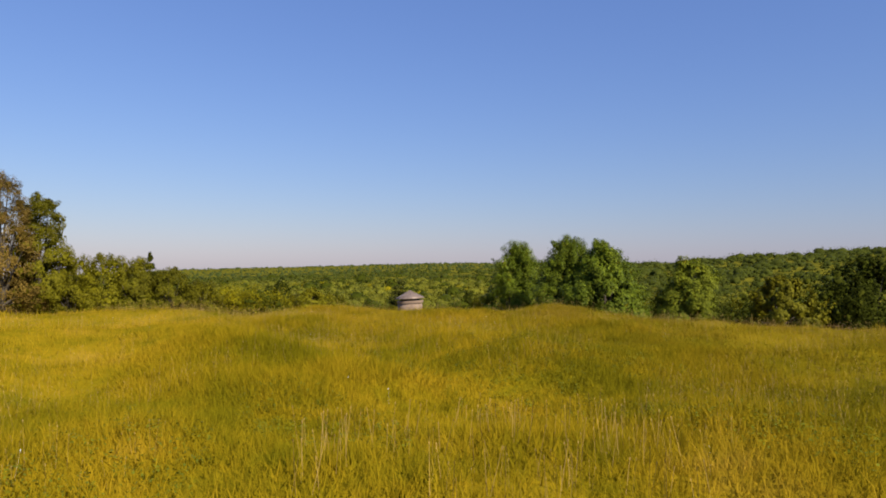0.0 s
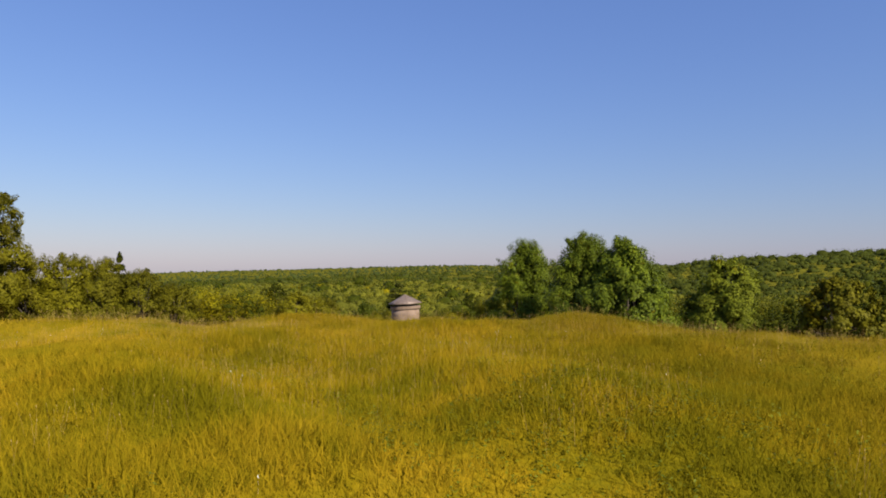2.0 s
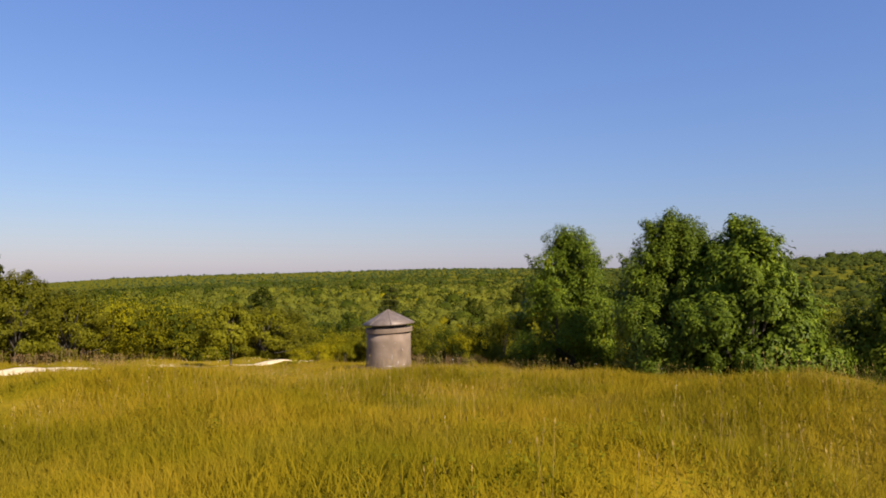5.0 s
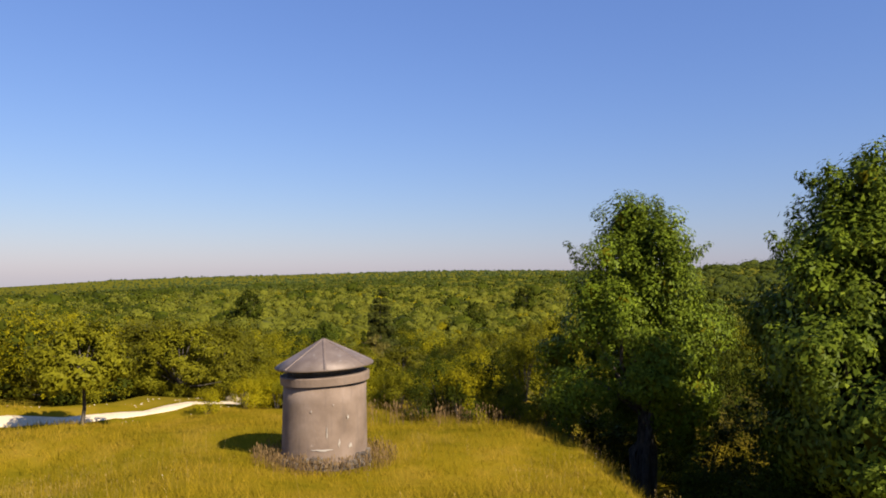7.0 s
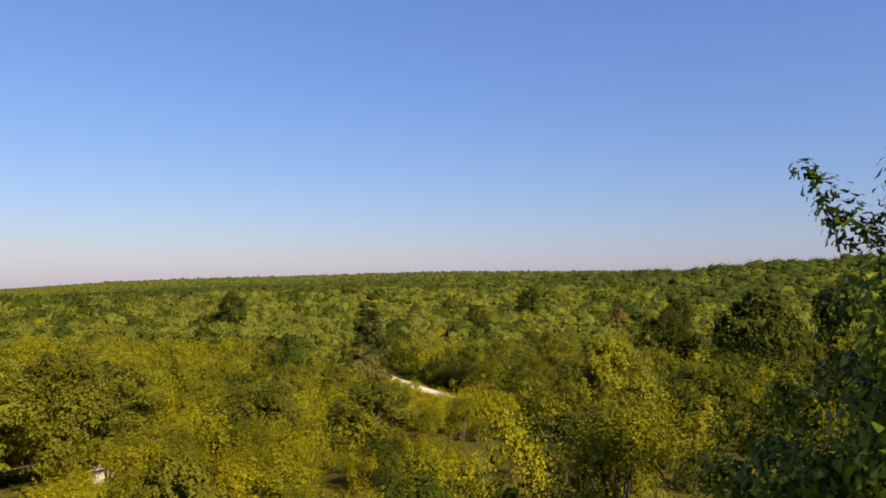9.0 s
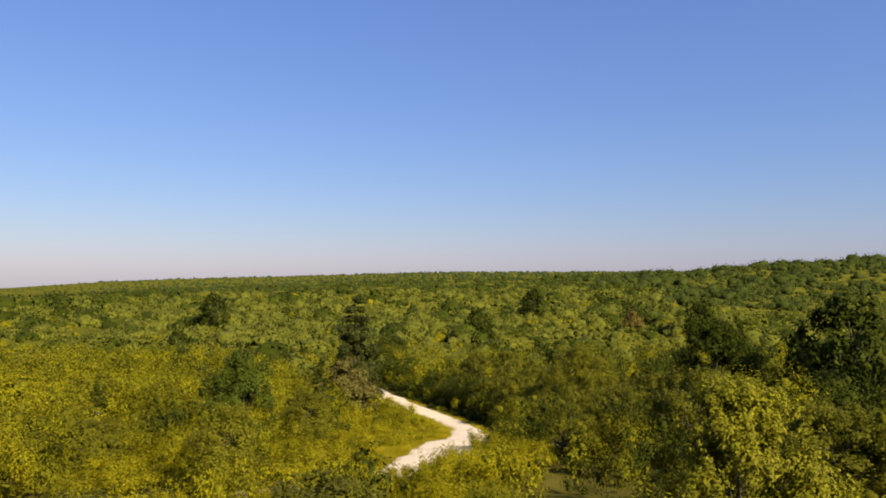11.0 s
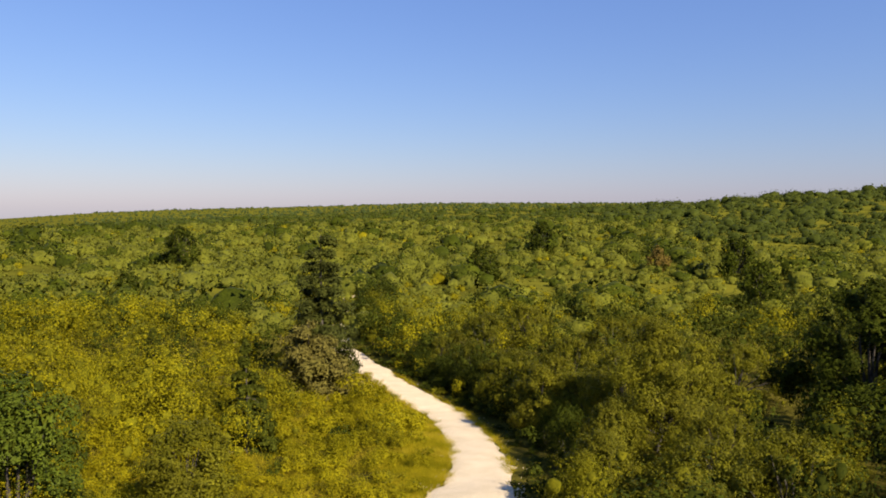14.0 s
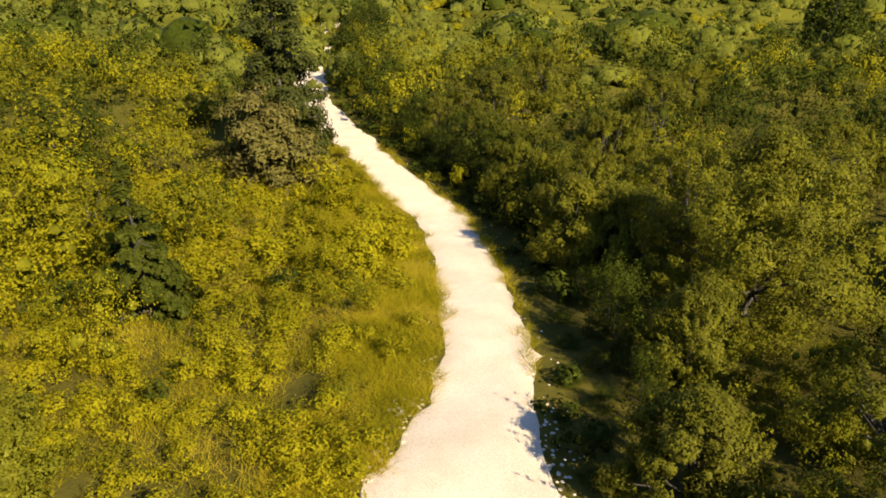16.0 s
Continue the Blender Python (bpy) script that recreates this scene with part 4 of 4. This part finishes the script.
def far_woods(name, mat, label, seed, share, taller, tiers, keep=None):
    """Scrub and forest from the valley floor out to the far ridge, too many to count."""
    rng = np.random.default_rng(seed)
    made = []
    for lo, hi, n, clumps, tall in tiers:
        n = int(n * share)
        y = np.sqrt(rng.uniform((lo - 60) ** 2, (hi - 60) ** 2, n)) + 60
        x = rng.uniform(-0.72, 0.72, n) * (y - 40)
        grow = tall * taller * np.clip(0.62 * np.exp(0.55 * rng.standard_normal(n)), 0.25, 1.7) * (1.15 + 0.4 * np.sin(x * 0.05) * np.sin(y * 0.043 + 1))
        ok = np.sin(x * 0.06 + 1) * np.sin(y * 0.05) + 0.5 * np.sin(x * 0.13 - y * 0.11) < 1.3
        if keep:
            ok &= keep(x, y)
        x, y, grow = x[ok], y[ok], grow[ok]
        n = len(x)
        z = height(x, y)
        foot = np.stack([x, y, z], -1)
        wide = 1.0 if lo < 520 else 1.2
        for k, part_of in enumerate((1.0, 0.68, 0.6) if lo < 860 else (1.0,)):     # a crown of uneven masses
            a = rng.uniform(0, 6.283, n)
            off = 0.0 if k == 0 else 0.62
            mass = np.stack([x + off * np.cos(a) * grow * wide, y + off * np.sin(a) * grow * wide, z + grow * (0.32 - 0.08 * k), grow * part_of * 0.72], -1)
            kv, kf, _, kind = knobs(rng, mass, 0.72, spread=(0.98 * wide, 0.98 * wide, 0.78))
            made.append((kv, kf, unit(np.tile(KNOB, (n, 1)) + (0, 0, 0.7) + 0.12 * rng.standard_normal((n * 12, 3))), kind))
        c, g = np.repeat(foot, clumps, 0), np.repeat(grow, clumps)[:, None]
        m = len(c)
        d = unit(rng.standard_normal((m, 3)))
        d[:, 2] = np.abs(d[:, 2])
        lobes = 1 + 0.22 * np.sin(5 * np.arctan2(d[:, 1], d[:, 0]) + np.repeat(rng.uniform(0, 6, n), clumps))[:, None]
        p = c + d * g * np.array([0.95, 0.95, 0.62 if lo < 520 else 0.52]) * wide * lobes * (0.72 + 0.3 * rng.random((m, 1))) + np.array([0, 0, 0.3]) * g
        nrm = unit(d + rng.standard_normal((m, 3)) * 0.3)
        u = np.array([0, 0, 0.8]) + 0.7 * rng.standard_normal((m, 3))
        u = unit(u - nrm * (u * nrm).sum(1, keepdims=True))
        v = np.cross(nrm, u)
        s = g * (0.07 if lo < 300 else 0.085 if lo < 520 else 0.10) * (0.6 + 0.8 * rng.random((m, 1)))
        made.append((np.stack([p + u * s, p - u * s * 0.6 + v * s * 0.7, p - u * s * 0.6 - v * s * 0.7], 1).reshape(-1, 3), np.arange(m * 3).reshape(-1, 3), np.repeat(unit(d + (0, 0, 0.7) + 0.14 * rng.standard_normal((m, 3))), 3, 0), np.zeros(m)))
    v, f, n, _ = together(*made)
    tagged(mesh_object(name, v, f, mat, normals=n), label, "woods", kind="stuff")


NEAR_TIERS = ((178, 300, 3600, 80, 2.3), (300, 520, 4200, 46, 2.5), (520, 900, 4600, 22, 2.4))


def on_hill(x, y):
    """The wooded hill on the right of the valley."""
    return (x > 105 + 0.08 * (y - 300) + 14 * np.sin(y * 0.03)) & (y > 310 + 25 * np.sin(x * 0.02))


far_woods("far_woods", LEAF_FAR, "green scrub and woods filling the valley", 91, 0.76, 1.0, NEAR_TIERS[:2], lambda x, y: ~on_hill(x, y))
far_woods("distant_woods", LEAF_HILL, "duller green woods farther down the valley", 96, 0.85, 1.0, NEAR_TIERS[2:], lambda x, y: ~on_hill(x, y))
far_woods("far_scrub", LEAF_SCRUB, "yellow-green scrub among the far woods", 92, 0.10, 0.75, NEAR_TIERS[:2], lambda x, y: ~on_hill(x, y))
far_woods("far_dark_trees", LEAF_DARK_AND_SHADE, "scattered dark trees among the far woods", 93, 0.13, 1.5, NEAR_TIERS, lambda x, y: ~on_hill(x, y))
far_woods("hill_woods", LEAF_HILL, "dark green wood on the hill beside the valley", 95, 1.0, 1.25, ((310, 520, 2600, 40, 2.6), (520, 960, 4600, 24, 3.4)), on_hill)
far_woods("ridge_forest", LEAF_RIDGE, "forest along the far ridge, coloured dark and bluish for distance", 94, 1.0, 1.0, ((860, 1300, 3600, 8, 2.8), (1300, 2150, 5000, 5, 2.8)))


def grass(name, n, box, tall, width, label, keep=None, seed=3, bent=False, leaning=(0.05, 0.5), mat=None):
    """Curved single blades on the ground, one mesh."""
    rng = np.random.default_rng(seed)
    x, y = rng.uniform(box[0], box[1], n), rng.uniform(box[2], box[3], n)
    if keep is not None:
        ok = keep(x, y)
        x, y = x[ok], y[ok]
    n = len(x)
    z = height(x, y) - 0.03
    h = tall * rng.uniform(0.55, 1.25, n) * (0.9 + 0.2 * np.sin(x * 0.8 + 0.6 * np.sin(y)) * np.sin(y * 0.7 + 1) + 0.15 * np.sin(x * 2.3 + 1) * np.sin(y * 1.9 - x))
    a, lean = rng.uniform(0, 6.283, n), rng.uniform(*leaning, n)
    w = width * rng.uniform(0.6, 1.3, n)
    dx, dy = np.cos(a), np.sin(a)
    b = rng.uniform(0, 6.283, n)
    wx, wy = np.cos(b) * w, np.sin(b) * w
    mid = np.stack([x + dx * h * lean * 0.3, y + dy * h * lean * 0.3, z + h * 0.55], -1)
    tip = np.stack([x + dx * h * lean, y + dy * h * lean, z + h * (1 - 0.3 * lean)], -1)
    base = np.stack([x, y, z], -1)
    o = np.stack([wx, wy, np.zeros(n)], -1)
    if bent:
        verts = np.stack([base - o, base + o, mid + o * 0.75, mid - o * 0.75, tip + o * 0.12, tip - o * 0.12], 1).reshape(-1, 3)
        i = np.arange(n)[:, None] * 6
        faces = np.concatenate([i + np.array([0, 1, 2, 3]), i + np.array([3, 2, 4, 5])], 0)
    else:
        verts = np.stack([base - o, base + o, tip], 1).reshape(-1, 3)
        faces = np.arange(n * 3).reshape(-1, 3)
    tagged(mesh_object(name, verts, faces, mat or BLADES), label, "grass", kind="stuff")


def open_meadow(x, y):
    edge = np.where(x < -14, 69, np.where(x < 4, 68, np.where(x < 20, 67 - (x - 4), 50 - 0.35 * (x - 20))))
    gap = np.min(np.hypot(LINE[::2, 0][:, None] - x, LINE[::2, 1][:, None] - y), 0)
    return (y < edge) & (gap > 0.85)


def verge(x, y):
    gap = np.min(np.hypot(LINE[::2, 0][:, None] - x, LINE[::2, 1][:, None] - y), 0)
    ragged = 1.45 + 1.05 * np.exp(-((y - 120.5) / 4.5) ** 2) + 0.25 * np.sin(x * 2.3 + y * 1.7) * np.sin(y * 0.9 - x)
    return (gap > ragged) & (gap < 4.8) & ((x < np.interp(y, LINE[:, 1], LINE[:, 0])) | (gap < 1.7))


def off_turret(x, y):
    return open_meadow(x, y) & (np.hypot(x + 2.72, y - 58.2) > 1.35)


grass("meadow_grass", 36000, (-7, 7, 5, 40), 0.38, 0.0055, "tall golden-green meadow grass", off_turret, 3, True, (0.2, 0.9))
grass("meadow_grass", 190000, (-7.5, 7.5, 5, 46), 0.30, 0.009, "thick golden-green meadow grass", off_turret, 23, False, (0.15, 0.9))
grass("meadow_grass", 130000, (-10, 10, 8, 69), 0.30, 0.008, "fine golden-green meadow grass", off_turret, 13, False, (0.2, 0.95))
grass("meadow_grass", 120000, (-20, 20, 12, 69), 0.28, 0.012, "tall golden-green meadow grass", lambda x, y: off_turret(x, y) & (np.abs(x) > 8), 4, False, (0.1, 0.9))
grass("meadow_grass", 60000, (-50, 40, 22, 69), 0.32, 0.028, "tall golden-green meadow grass", lambda x, y: off_turret(x, y) & (np.abs(x) > 18), 5, False, (0.1, 0.9))
grass("verge_grass", 600000, (-14, 8, 108, 160), 0.42, 0.012, "long golden grass along the gravel track", verge, 6, leaning=(0.6, 1.5), mat=VERGE)


grass("verge_grass", 3000, (-3, 6, 116, 128), 0.22, 0.008, "small tufts between the stones at the track's edge", lambda x, y: (np.abs(np.min(np.hypot(LINE[::2, 0][:, None] - x, LINE[::2, 1][:, None] - y), 0) - 1.55 - 0.9 * np.exp(-((y - 120.5) / 4.5) ** 2)) < 0.5) & (np.sin(x * 7 + y) * np.sin(y * 6 - x) > 0.25), 26, leaning=(0.4, 1.2), mat=VERGE)
grass("slope_grass", 150000, (-18, 2, 108, 154), 0.45, 0.011, "long golden grass between the low scrub", lambda x, y: (x < np.interp(y, LINE[:, 1], LINE[:, 0]) - 2.4) & (np.sin(x * 0.7) * np.sin(y * 0.6 + 1) > -0.5), 16, leaning=(0.4, 1.2), mat=VERGE)


def clover(n, box, keep, mat, seed=27):
    """Low broad leaves in tufts between the grasses, one mesh."""
    rng = np.random.default_rng(seed)
    tx, ty = rng.uniform(box[0], box[1], n), rng.uniform(box[2], box[3], n)
    ok = keep(tx, ty)
    tx, ty = tx[ok], ty[ok]
    reach = rng.uniform(0.05, 0.16, len(tx))
    rise = rng.uniform(0.14, 0.30, len(tx))
    per = 14
    x, y = np.repeat(tx, per), np.repeat(ty, per)
    r, h = np.repeat(reach, per), np.repeat(rise, per)
    m = len(x)
    d = unit(rng.standard_normal((m, 3)))
    d[:, 2] = np.abs(d[:, 2])
    c = np.stack([x, y, height(x, y)], -1) + d * np.stack([r, r, h], -1)
    nrm = unit(d * 0.7 + (0, 0, 0.7) + 0.3 * rng.standard_normal((m, 3)))
    u = unit(np.cross(nrm, rng.standard_normal((m, 3))))
    v = np.cross(nrm, u)
    s = rng.uniform(0.012, 0.03, (m, 1))
    verts = np.stack([c + u * s, c + v * s * 0.6, c - u * s, c - v * s * 0.6], 1).reshape(-1, 3)
    tagged(mesh_object("clover_tufts", verts, np.arange(m * 4).reshape(-1, 4), mat), "small tufts of broad green leaves in the meadow grass", "plants", kind="stuff")


def clover_patch(x, y):
    return off_turret(x, y) & (np.sin(x * 0.55 + 0.6) * np.sin(y * 0.42 + 0.9) + 0.6 * np.sin(x * 1.3 + y * 0.9) + 0.05 * x > 0.15)


clover(7000, (-8, 12, 6, 50), clover_patch, LEAF_GREEN)
clover(1500, (-5, 6, 6, 22), clover_patch, LEAF_LIME, 28)


def stalks(name, n, keep, box, tall, mat, label, head=0.05, seed=8, stem=0.003):
    """Thin upright stems, each with a small seed head."""
    rng = np.random.default_rng(seed)
    x, y = rng.uniform(box[0], box[1], n), rng.uniform(box[2], box[3], n)
    ok = keep(x, y)
    x, y = x[ok], y[ok]
    n = len(x)
    h = tall * rng.uniform(0.6, 1.3, n)
    a, lean = rng.uniform(0, 6.283, n), rng.uniform(0.03, 0.3, n)
    base = np.stack([x, y, height(x, y) - 0.02], -1)
    tip = base + np.stack([np.cos(a) * lean * h, np.sin(a) * lean * h, h], -1)
    b = rng.uniform(0, 6.283, n)
    o = np.stack([np.cos(b), np.sin(b), np.zeros(n)], -1)
    w = o * stem
    hd = o * head * 0.22
    down = (tip - base) / np.linalg.norm(tip - base, axis=1, keepdims=True) * head
    verts = np.stack([base - w, base + w, tip + w * 0.5, tip - w * 0.5, tip - down, tip + hd, tip + down, tip - hd], 1).reshape(-1, 3)
    i = np.arange(n)[:, None] * 8
    faces = np.concatenate([i + np.array([0, 1, 2, 3]), i + np.array([4, 5, 6, 7])], 0)
    tagged(mesh_object(name, verts, faces, mat), label, "plants", kind="stuff")


def straw_material(name, a, b):
    m, t, p = material(name)
    t.links.new(ramp(t, island(t), [(0.0, a), (1.0, b)]), p.inputs["Base Color"])
    p.inputs["Roughness"].default_value = 0.8
    return m


STRAW = straw_material("dry_straw", (0.26, 0.17, 0.03), (0.34, 0.22, 0.055))
HAZE = straw_material("seed_heads", (0.26, 0.175, 0.035), (0.36, 0.245, 0.07))
WEED = straw_material("dry_weeds", (0.10, 0.058, 0.018), (0.22, 0.13, 0.045))
PLASTER = straw_material("scraped_plaster", (0.34, 0.29, 0.24), (0.42, 0.37, 0.31))
PETAL = straw_material("flower_heads", (0.75, 0.72, 0.55), (0.8, 0.8, 0.75))


def bush_foot(x, y):
    """A strip along the foot of the bushes that edge the meadow."""
    edge = np.where(x < 4, 67.2, np.where(x < 20, 66.5 - (x - 4), 50 - 0.35 * (x - 20)))
    return (np.abs(y - edge + 0.8 + 0.5 * np.sin(x * 1.3)) < 0.9) & ((x > -4) | (x < -18))


stalks("seed_stalks", 32000, lambda x, y: off_turret(x, y) & (np.sin(x * 0.37 + 2) * np.sin(y * 0.31 + 1) + 0.4 * np.sin(x * 1.1 - y * 0.8) > 0.05), (-20, 20, 7, 60), 0.42, HAZE, "pinkish seed heads of fine meadow grass", 0.022, 18, 0.0012)
stalks("seed_stalks", 420, lambda x, y: np.hypot(x - 0.6, (y - 9.0) * 0.6) < 1.9 + 0.6 * np.sin(3 * x), (-2, 4, 6, 13), 0.50, STRAW, "tall pale dry grass stalks over the meadow", 0.03, 19, 0.0034)
stalks("seed_stalks", 4500, lambda x, y: off_turret(x, y) & (np.sin(x * 0.5) * np.sin(y * 0.4 + 1) > -0.2), (-30, 30, 22, 52), 0.5, STRAW, "pale dry grass stalks over the meadow", 0.035, 8, 0.002)
stalks("dry_weeds", 45000, bush_foot, (-30, 30, 44, 68), 0.55, WEED, "brown dry weeds along the foot of the bushes", 0.08, 9, 0.005)
stalks("dry_weeds", 5200, lambda x, y: np.abs(np.hypot(x + 2.72, y - 58.2) - 1.4) < 0.36, (-5, -0.5, 56, 60.5), 0.30, WEED, "brown dry weeds round the turret's foot", 0.05, 10)
stalks("meadow_flowers", 220, lambda x, y: off_turret(x, y) & (np.sin(x * 0.8 + 2) * np.sin(y * 0.6) > 0.1), (-16, 16, 6, 66), 0.34, PETAL, "small white flower heads in the grass", 0.02, 11, 0.0005)


def track_stones():
    """Loose pale stones along the track's ragged edges."""
    rng = np.random.default_rng(12)
    verts, faces = [], []
    for i in range(0, len(LINE) - 1):
        (x, y), (u, v) = LINE[i], (LINE[i + 1] - LINE[i]) / np.hypot(*(LINE[i + 1] - LINE[i]))
        if not (112 < y < 160 or 63 < y < 84):
            continue
        for k in range(34 if 117 < y < 127 else 5):
            off = rng.choice([-1, 1]) * (1.62 + abs(rng.normal(0, 0.24 if 117 < y < 127 else 0.16)) + 0.95 * math.exp(-((y - 120.5) / 4) ** 2))
            r = rng.uniform(0.02, 0.075 if 117 < y < 127 else 0.05)
            px, py = x + v * off + rng.uniform(-0.4, 0.4), y - u * off + rng.uniform(-0.4, 0.4)
            z = float(height(px, py)) + r * 0.2
            n = len(verts)
            a = rng.uniform(0, 6.283)
            for j in range(5):
                verts.append((px + r * math.cos(a + j * 1.257) * rng.uniform(0.8, 1.2), py + r * math.sin(a + j * 1.257) * rng.uniform(0.8, 1.2), z))
            verts.append((px, py, z + r * 0.6))
            faces += [(n + j, n + (j + 1) % 5, n + 5) for j in range(5)]
    tagged(mesh_object("loose_stones", verts, faces, GRAVEL), "loose pale stones along the track's edges", "stones", kind="stuff")


track_stones()


# ---- the turret ----
def turret():
    root = new("ventilation_turret")
    tagged(root, "round rendered masonry turret with a conical sheet-metal cap", "turret")

    def ring(name, rings, mat, label="", n=48, soft=True, parent=root):
        """Surface of revolution through (radius, z)."""
        bm = bmesh.new()
        loops = [[bm.verts.new((r * math.cos(2 * math.pi * k / n), r * math.sin(2 * math.pi * k / n), z)) for k in range(n)] for r, z in rings]
        for a, b in zip(loops, loops[1:]):
            for k in range(n):
                bm.faces.new((a[k], a[(k + 1) % n], b[(k + 1) % n], b[k]))
        return part(name, bm, mat, parent, label, soft)

    ring("body", [(1.05, -0.6), (1.045, -0.1), (1.035, 0.5), (1.02, 1.2), (1.015, 1.58), (0.90, 1.60), (0.2, 1.60)], CONCRETE, "pinkish-grey weathered render")
    ring("collar", [(1.0, 1.61), (1.085, 1.622), (1.10, 1.80), (1.085, 1.822), (0.8, 1.83)], CONCRETE, soft=False)
    ring("neck", [(0.80, 1.81), (0.80, 2.1)], STONE)
    n, arc = 7, 7
    for k in range(n):                                # curved sheets, lapped and riveted along their seams
        bm = bmesh.new()
        rows = []
        for j in range(arc + 1):
            a = 2 * math.pi * (k + 0.444 + j / arc) / n
            sag = 1.0 - 0.006 * math.sin(math.pi * j / arc)
            rows.append([bm.verts.new((1.22 * math.cos(a) * s, 1.22 * math.sin(a) * s, z)) for s, z in ((0.975, 1.985), (1.0 * sag, 2.025), (0.7, 2.222), (0.4, 2.412), (0.03, 2.65))])
        for a, b in zip(rows, rows[1:]):
            for i in range(4):
                bm.faces.new((a[i], b[i], b[i + 1], a[i + 1]))
        part("roof_panel", bm, ZINC, root, soft=True)
        a = 2 * math.pi * (k + 0.444) / n
        side = Vector((-math.sin(a), math.cos(a), 0))
        line = [Vector((1.222 * math.cos(a) * s, 1.222 * math.sin(a) * s, z)) for s, z in ((0.99, 2.036), (0.7, 2.228), (0.4, 2.418), (0.03, 2.657))]
        v = [tuple(p + side * w + Vector((0, 0, h))) for p in line for w, h in ((-0.035, -0.012), (-0.03, 0.006), (0.03, 0.006), (0.035, -0.012))]
        f = [(i * 4 + j, i * 4 + j + 1, i * 4 + j + 5, i * 4 + j + 4) for i in range(3) for j in range(3)]
        seam = mesh_object("seam", v, f, ZINC, root)
        for q in range(9):
            p = line[0].lerp(line[3], 0.05 + 0.1 * q)
            bm = bmesh.new()
            bmesh.ops.create_icosphere(bm, subdivisions=1, radius=0.012)
            bmesh.ops.translate(bm, verts=bm.verts, vec=p + Vector((0, 0, 0.008)))
            part("rivet", bm, STONE, seam)
    rng = random.Random(4)
    shapes = []
    for k in range(4):
        bm = bmesh.new()
        bmesh.ops.create_cube(bm, size=1.0)
        bmesh.ops.bevel(bm, geom=bm.edges[:], offset=0.16, segments=1, affect="EDGES")
        for v in bm.verts:
            v.co += Vector((rng.uniform(-0.08, 0.08), rng.uniform(-0.08, 0.08), rng.uniform(-0.08, 0.08)))
        me = bpy.data.meshes.new("stone")
        bm.to_mesh(me)
        bm.free()
        me.materials.append(STONE)
        shapes.append(me)
    for row, (r, z, n) in enumerate(((1.09, -0.46, 34), (1.08, -0.33, 35), (1.07, -0.2, 36), (1.06, -0.07, 36))):
        for k in range(n):
            a = 2 * math.pi * (k + 0.5 * row + rng.uniform(-0.2, 0.2)) / n
            if row > 1 and rng.random() < 0.3 * row - 0.35:
                continue
            ob = new("stone", rng.choice(shapes))
            ob.parent = root
            ob.matrix_basis = Matrix.LocRotScale((r * math.cos(a), r * math.sin(a), z), Euler((rng.uniform(-0.1, 0.1), rng.uniform(-0.1, 0.1), a)),
                                                 (rng.uniform(0.1, 0.17), rng.uniform(0.1, 0.2), rng.uniform(0.09, 0.16)))
    for ob in root.children:                       # the cap has slipped a little out of level
        if ob.name.split(".")[0] in ("collar", "roof_panel", "seam", "neck"):
            ob.matrix_basis = Matrix.Translation((0, 0, 1.8)) @ Euler((0, radians(-3.0), 0)).to_matrix().to_4x4() @ Matrix.Translation((0, 0, -1.8))

    def scar(turn, z, wide, tall, seed):
        """A thin irregular plaster scar on the wall."""
        r2, bm, n = random.Random(seed), bmesh.new(), 9
        low, up = [], []
        for k in range(n):
            a = radians(turn) + (k / (n - 1) - 0.5) * wide
            taper = math.sin(math.pi * (k + 0.4) / (n - 0.2))
            mid = z + r2.uniform(-0.3, 0.3) * tall
            low.append(bm.verts.new((1.055 * math.cos(a), 1.055 * math.sin(a), mid - 0.5 * tall * taper * r2.uniform(0.5, 1.2))))
            up.append(bm.verts.new((1.053 * math.cos(a), 1.053 * math.sin(a), mid + 0.5 * tall * taper * r2.uniform(0.5, 1.2))))
        for k in range(n - 1):
            bm.faces.new((low[k], low[k + 1], up[k + 1], up[k]))
        part("plaster_scar", bm, PLASTER, root, "pale scraped plaster")

    for i, (turn, z, wide, tall) in enumerate(((-84, 0.16, 0.5, 0.045), (-62, 0.3, 0.06, 0.16), (-78, 0.55, 0.03, 0.3), (-50, 0.9, 0.05, 0.1), (-98, 1.05, 0.04, 0.05), (-70, 1.2, 0.03, 0.04), (-46, 0.2, 0.1, 0.12))):
        scar(turn, z, wide, tall, i)
    root.matrix_basis = pose(-2.72, 58.2, -2.0)


turret()
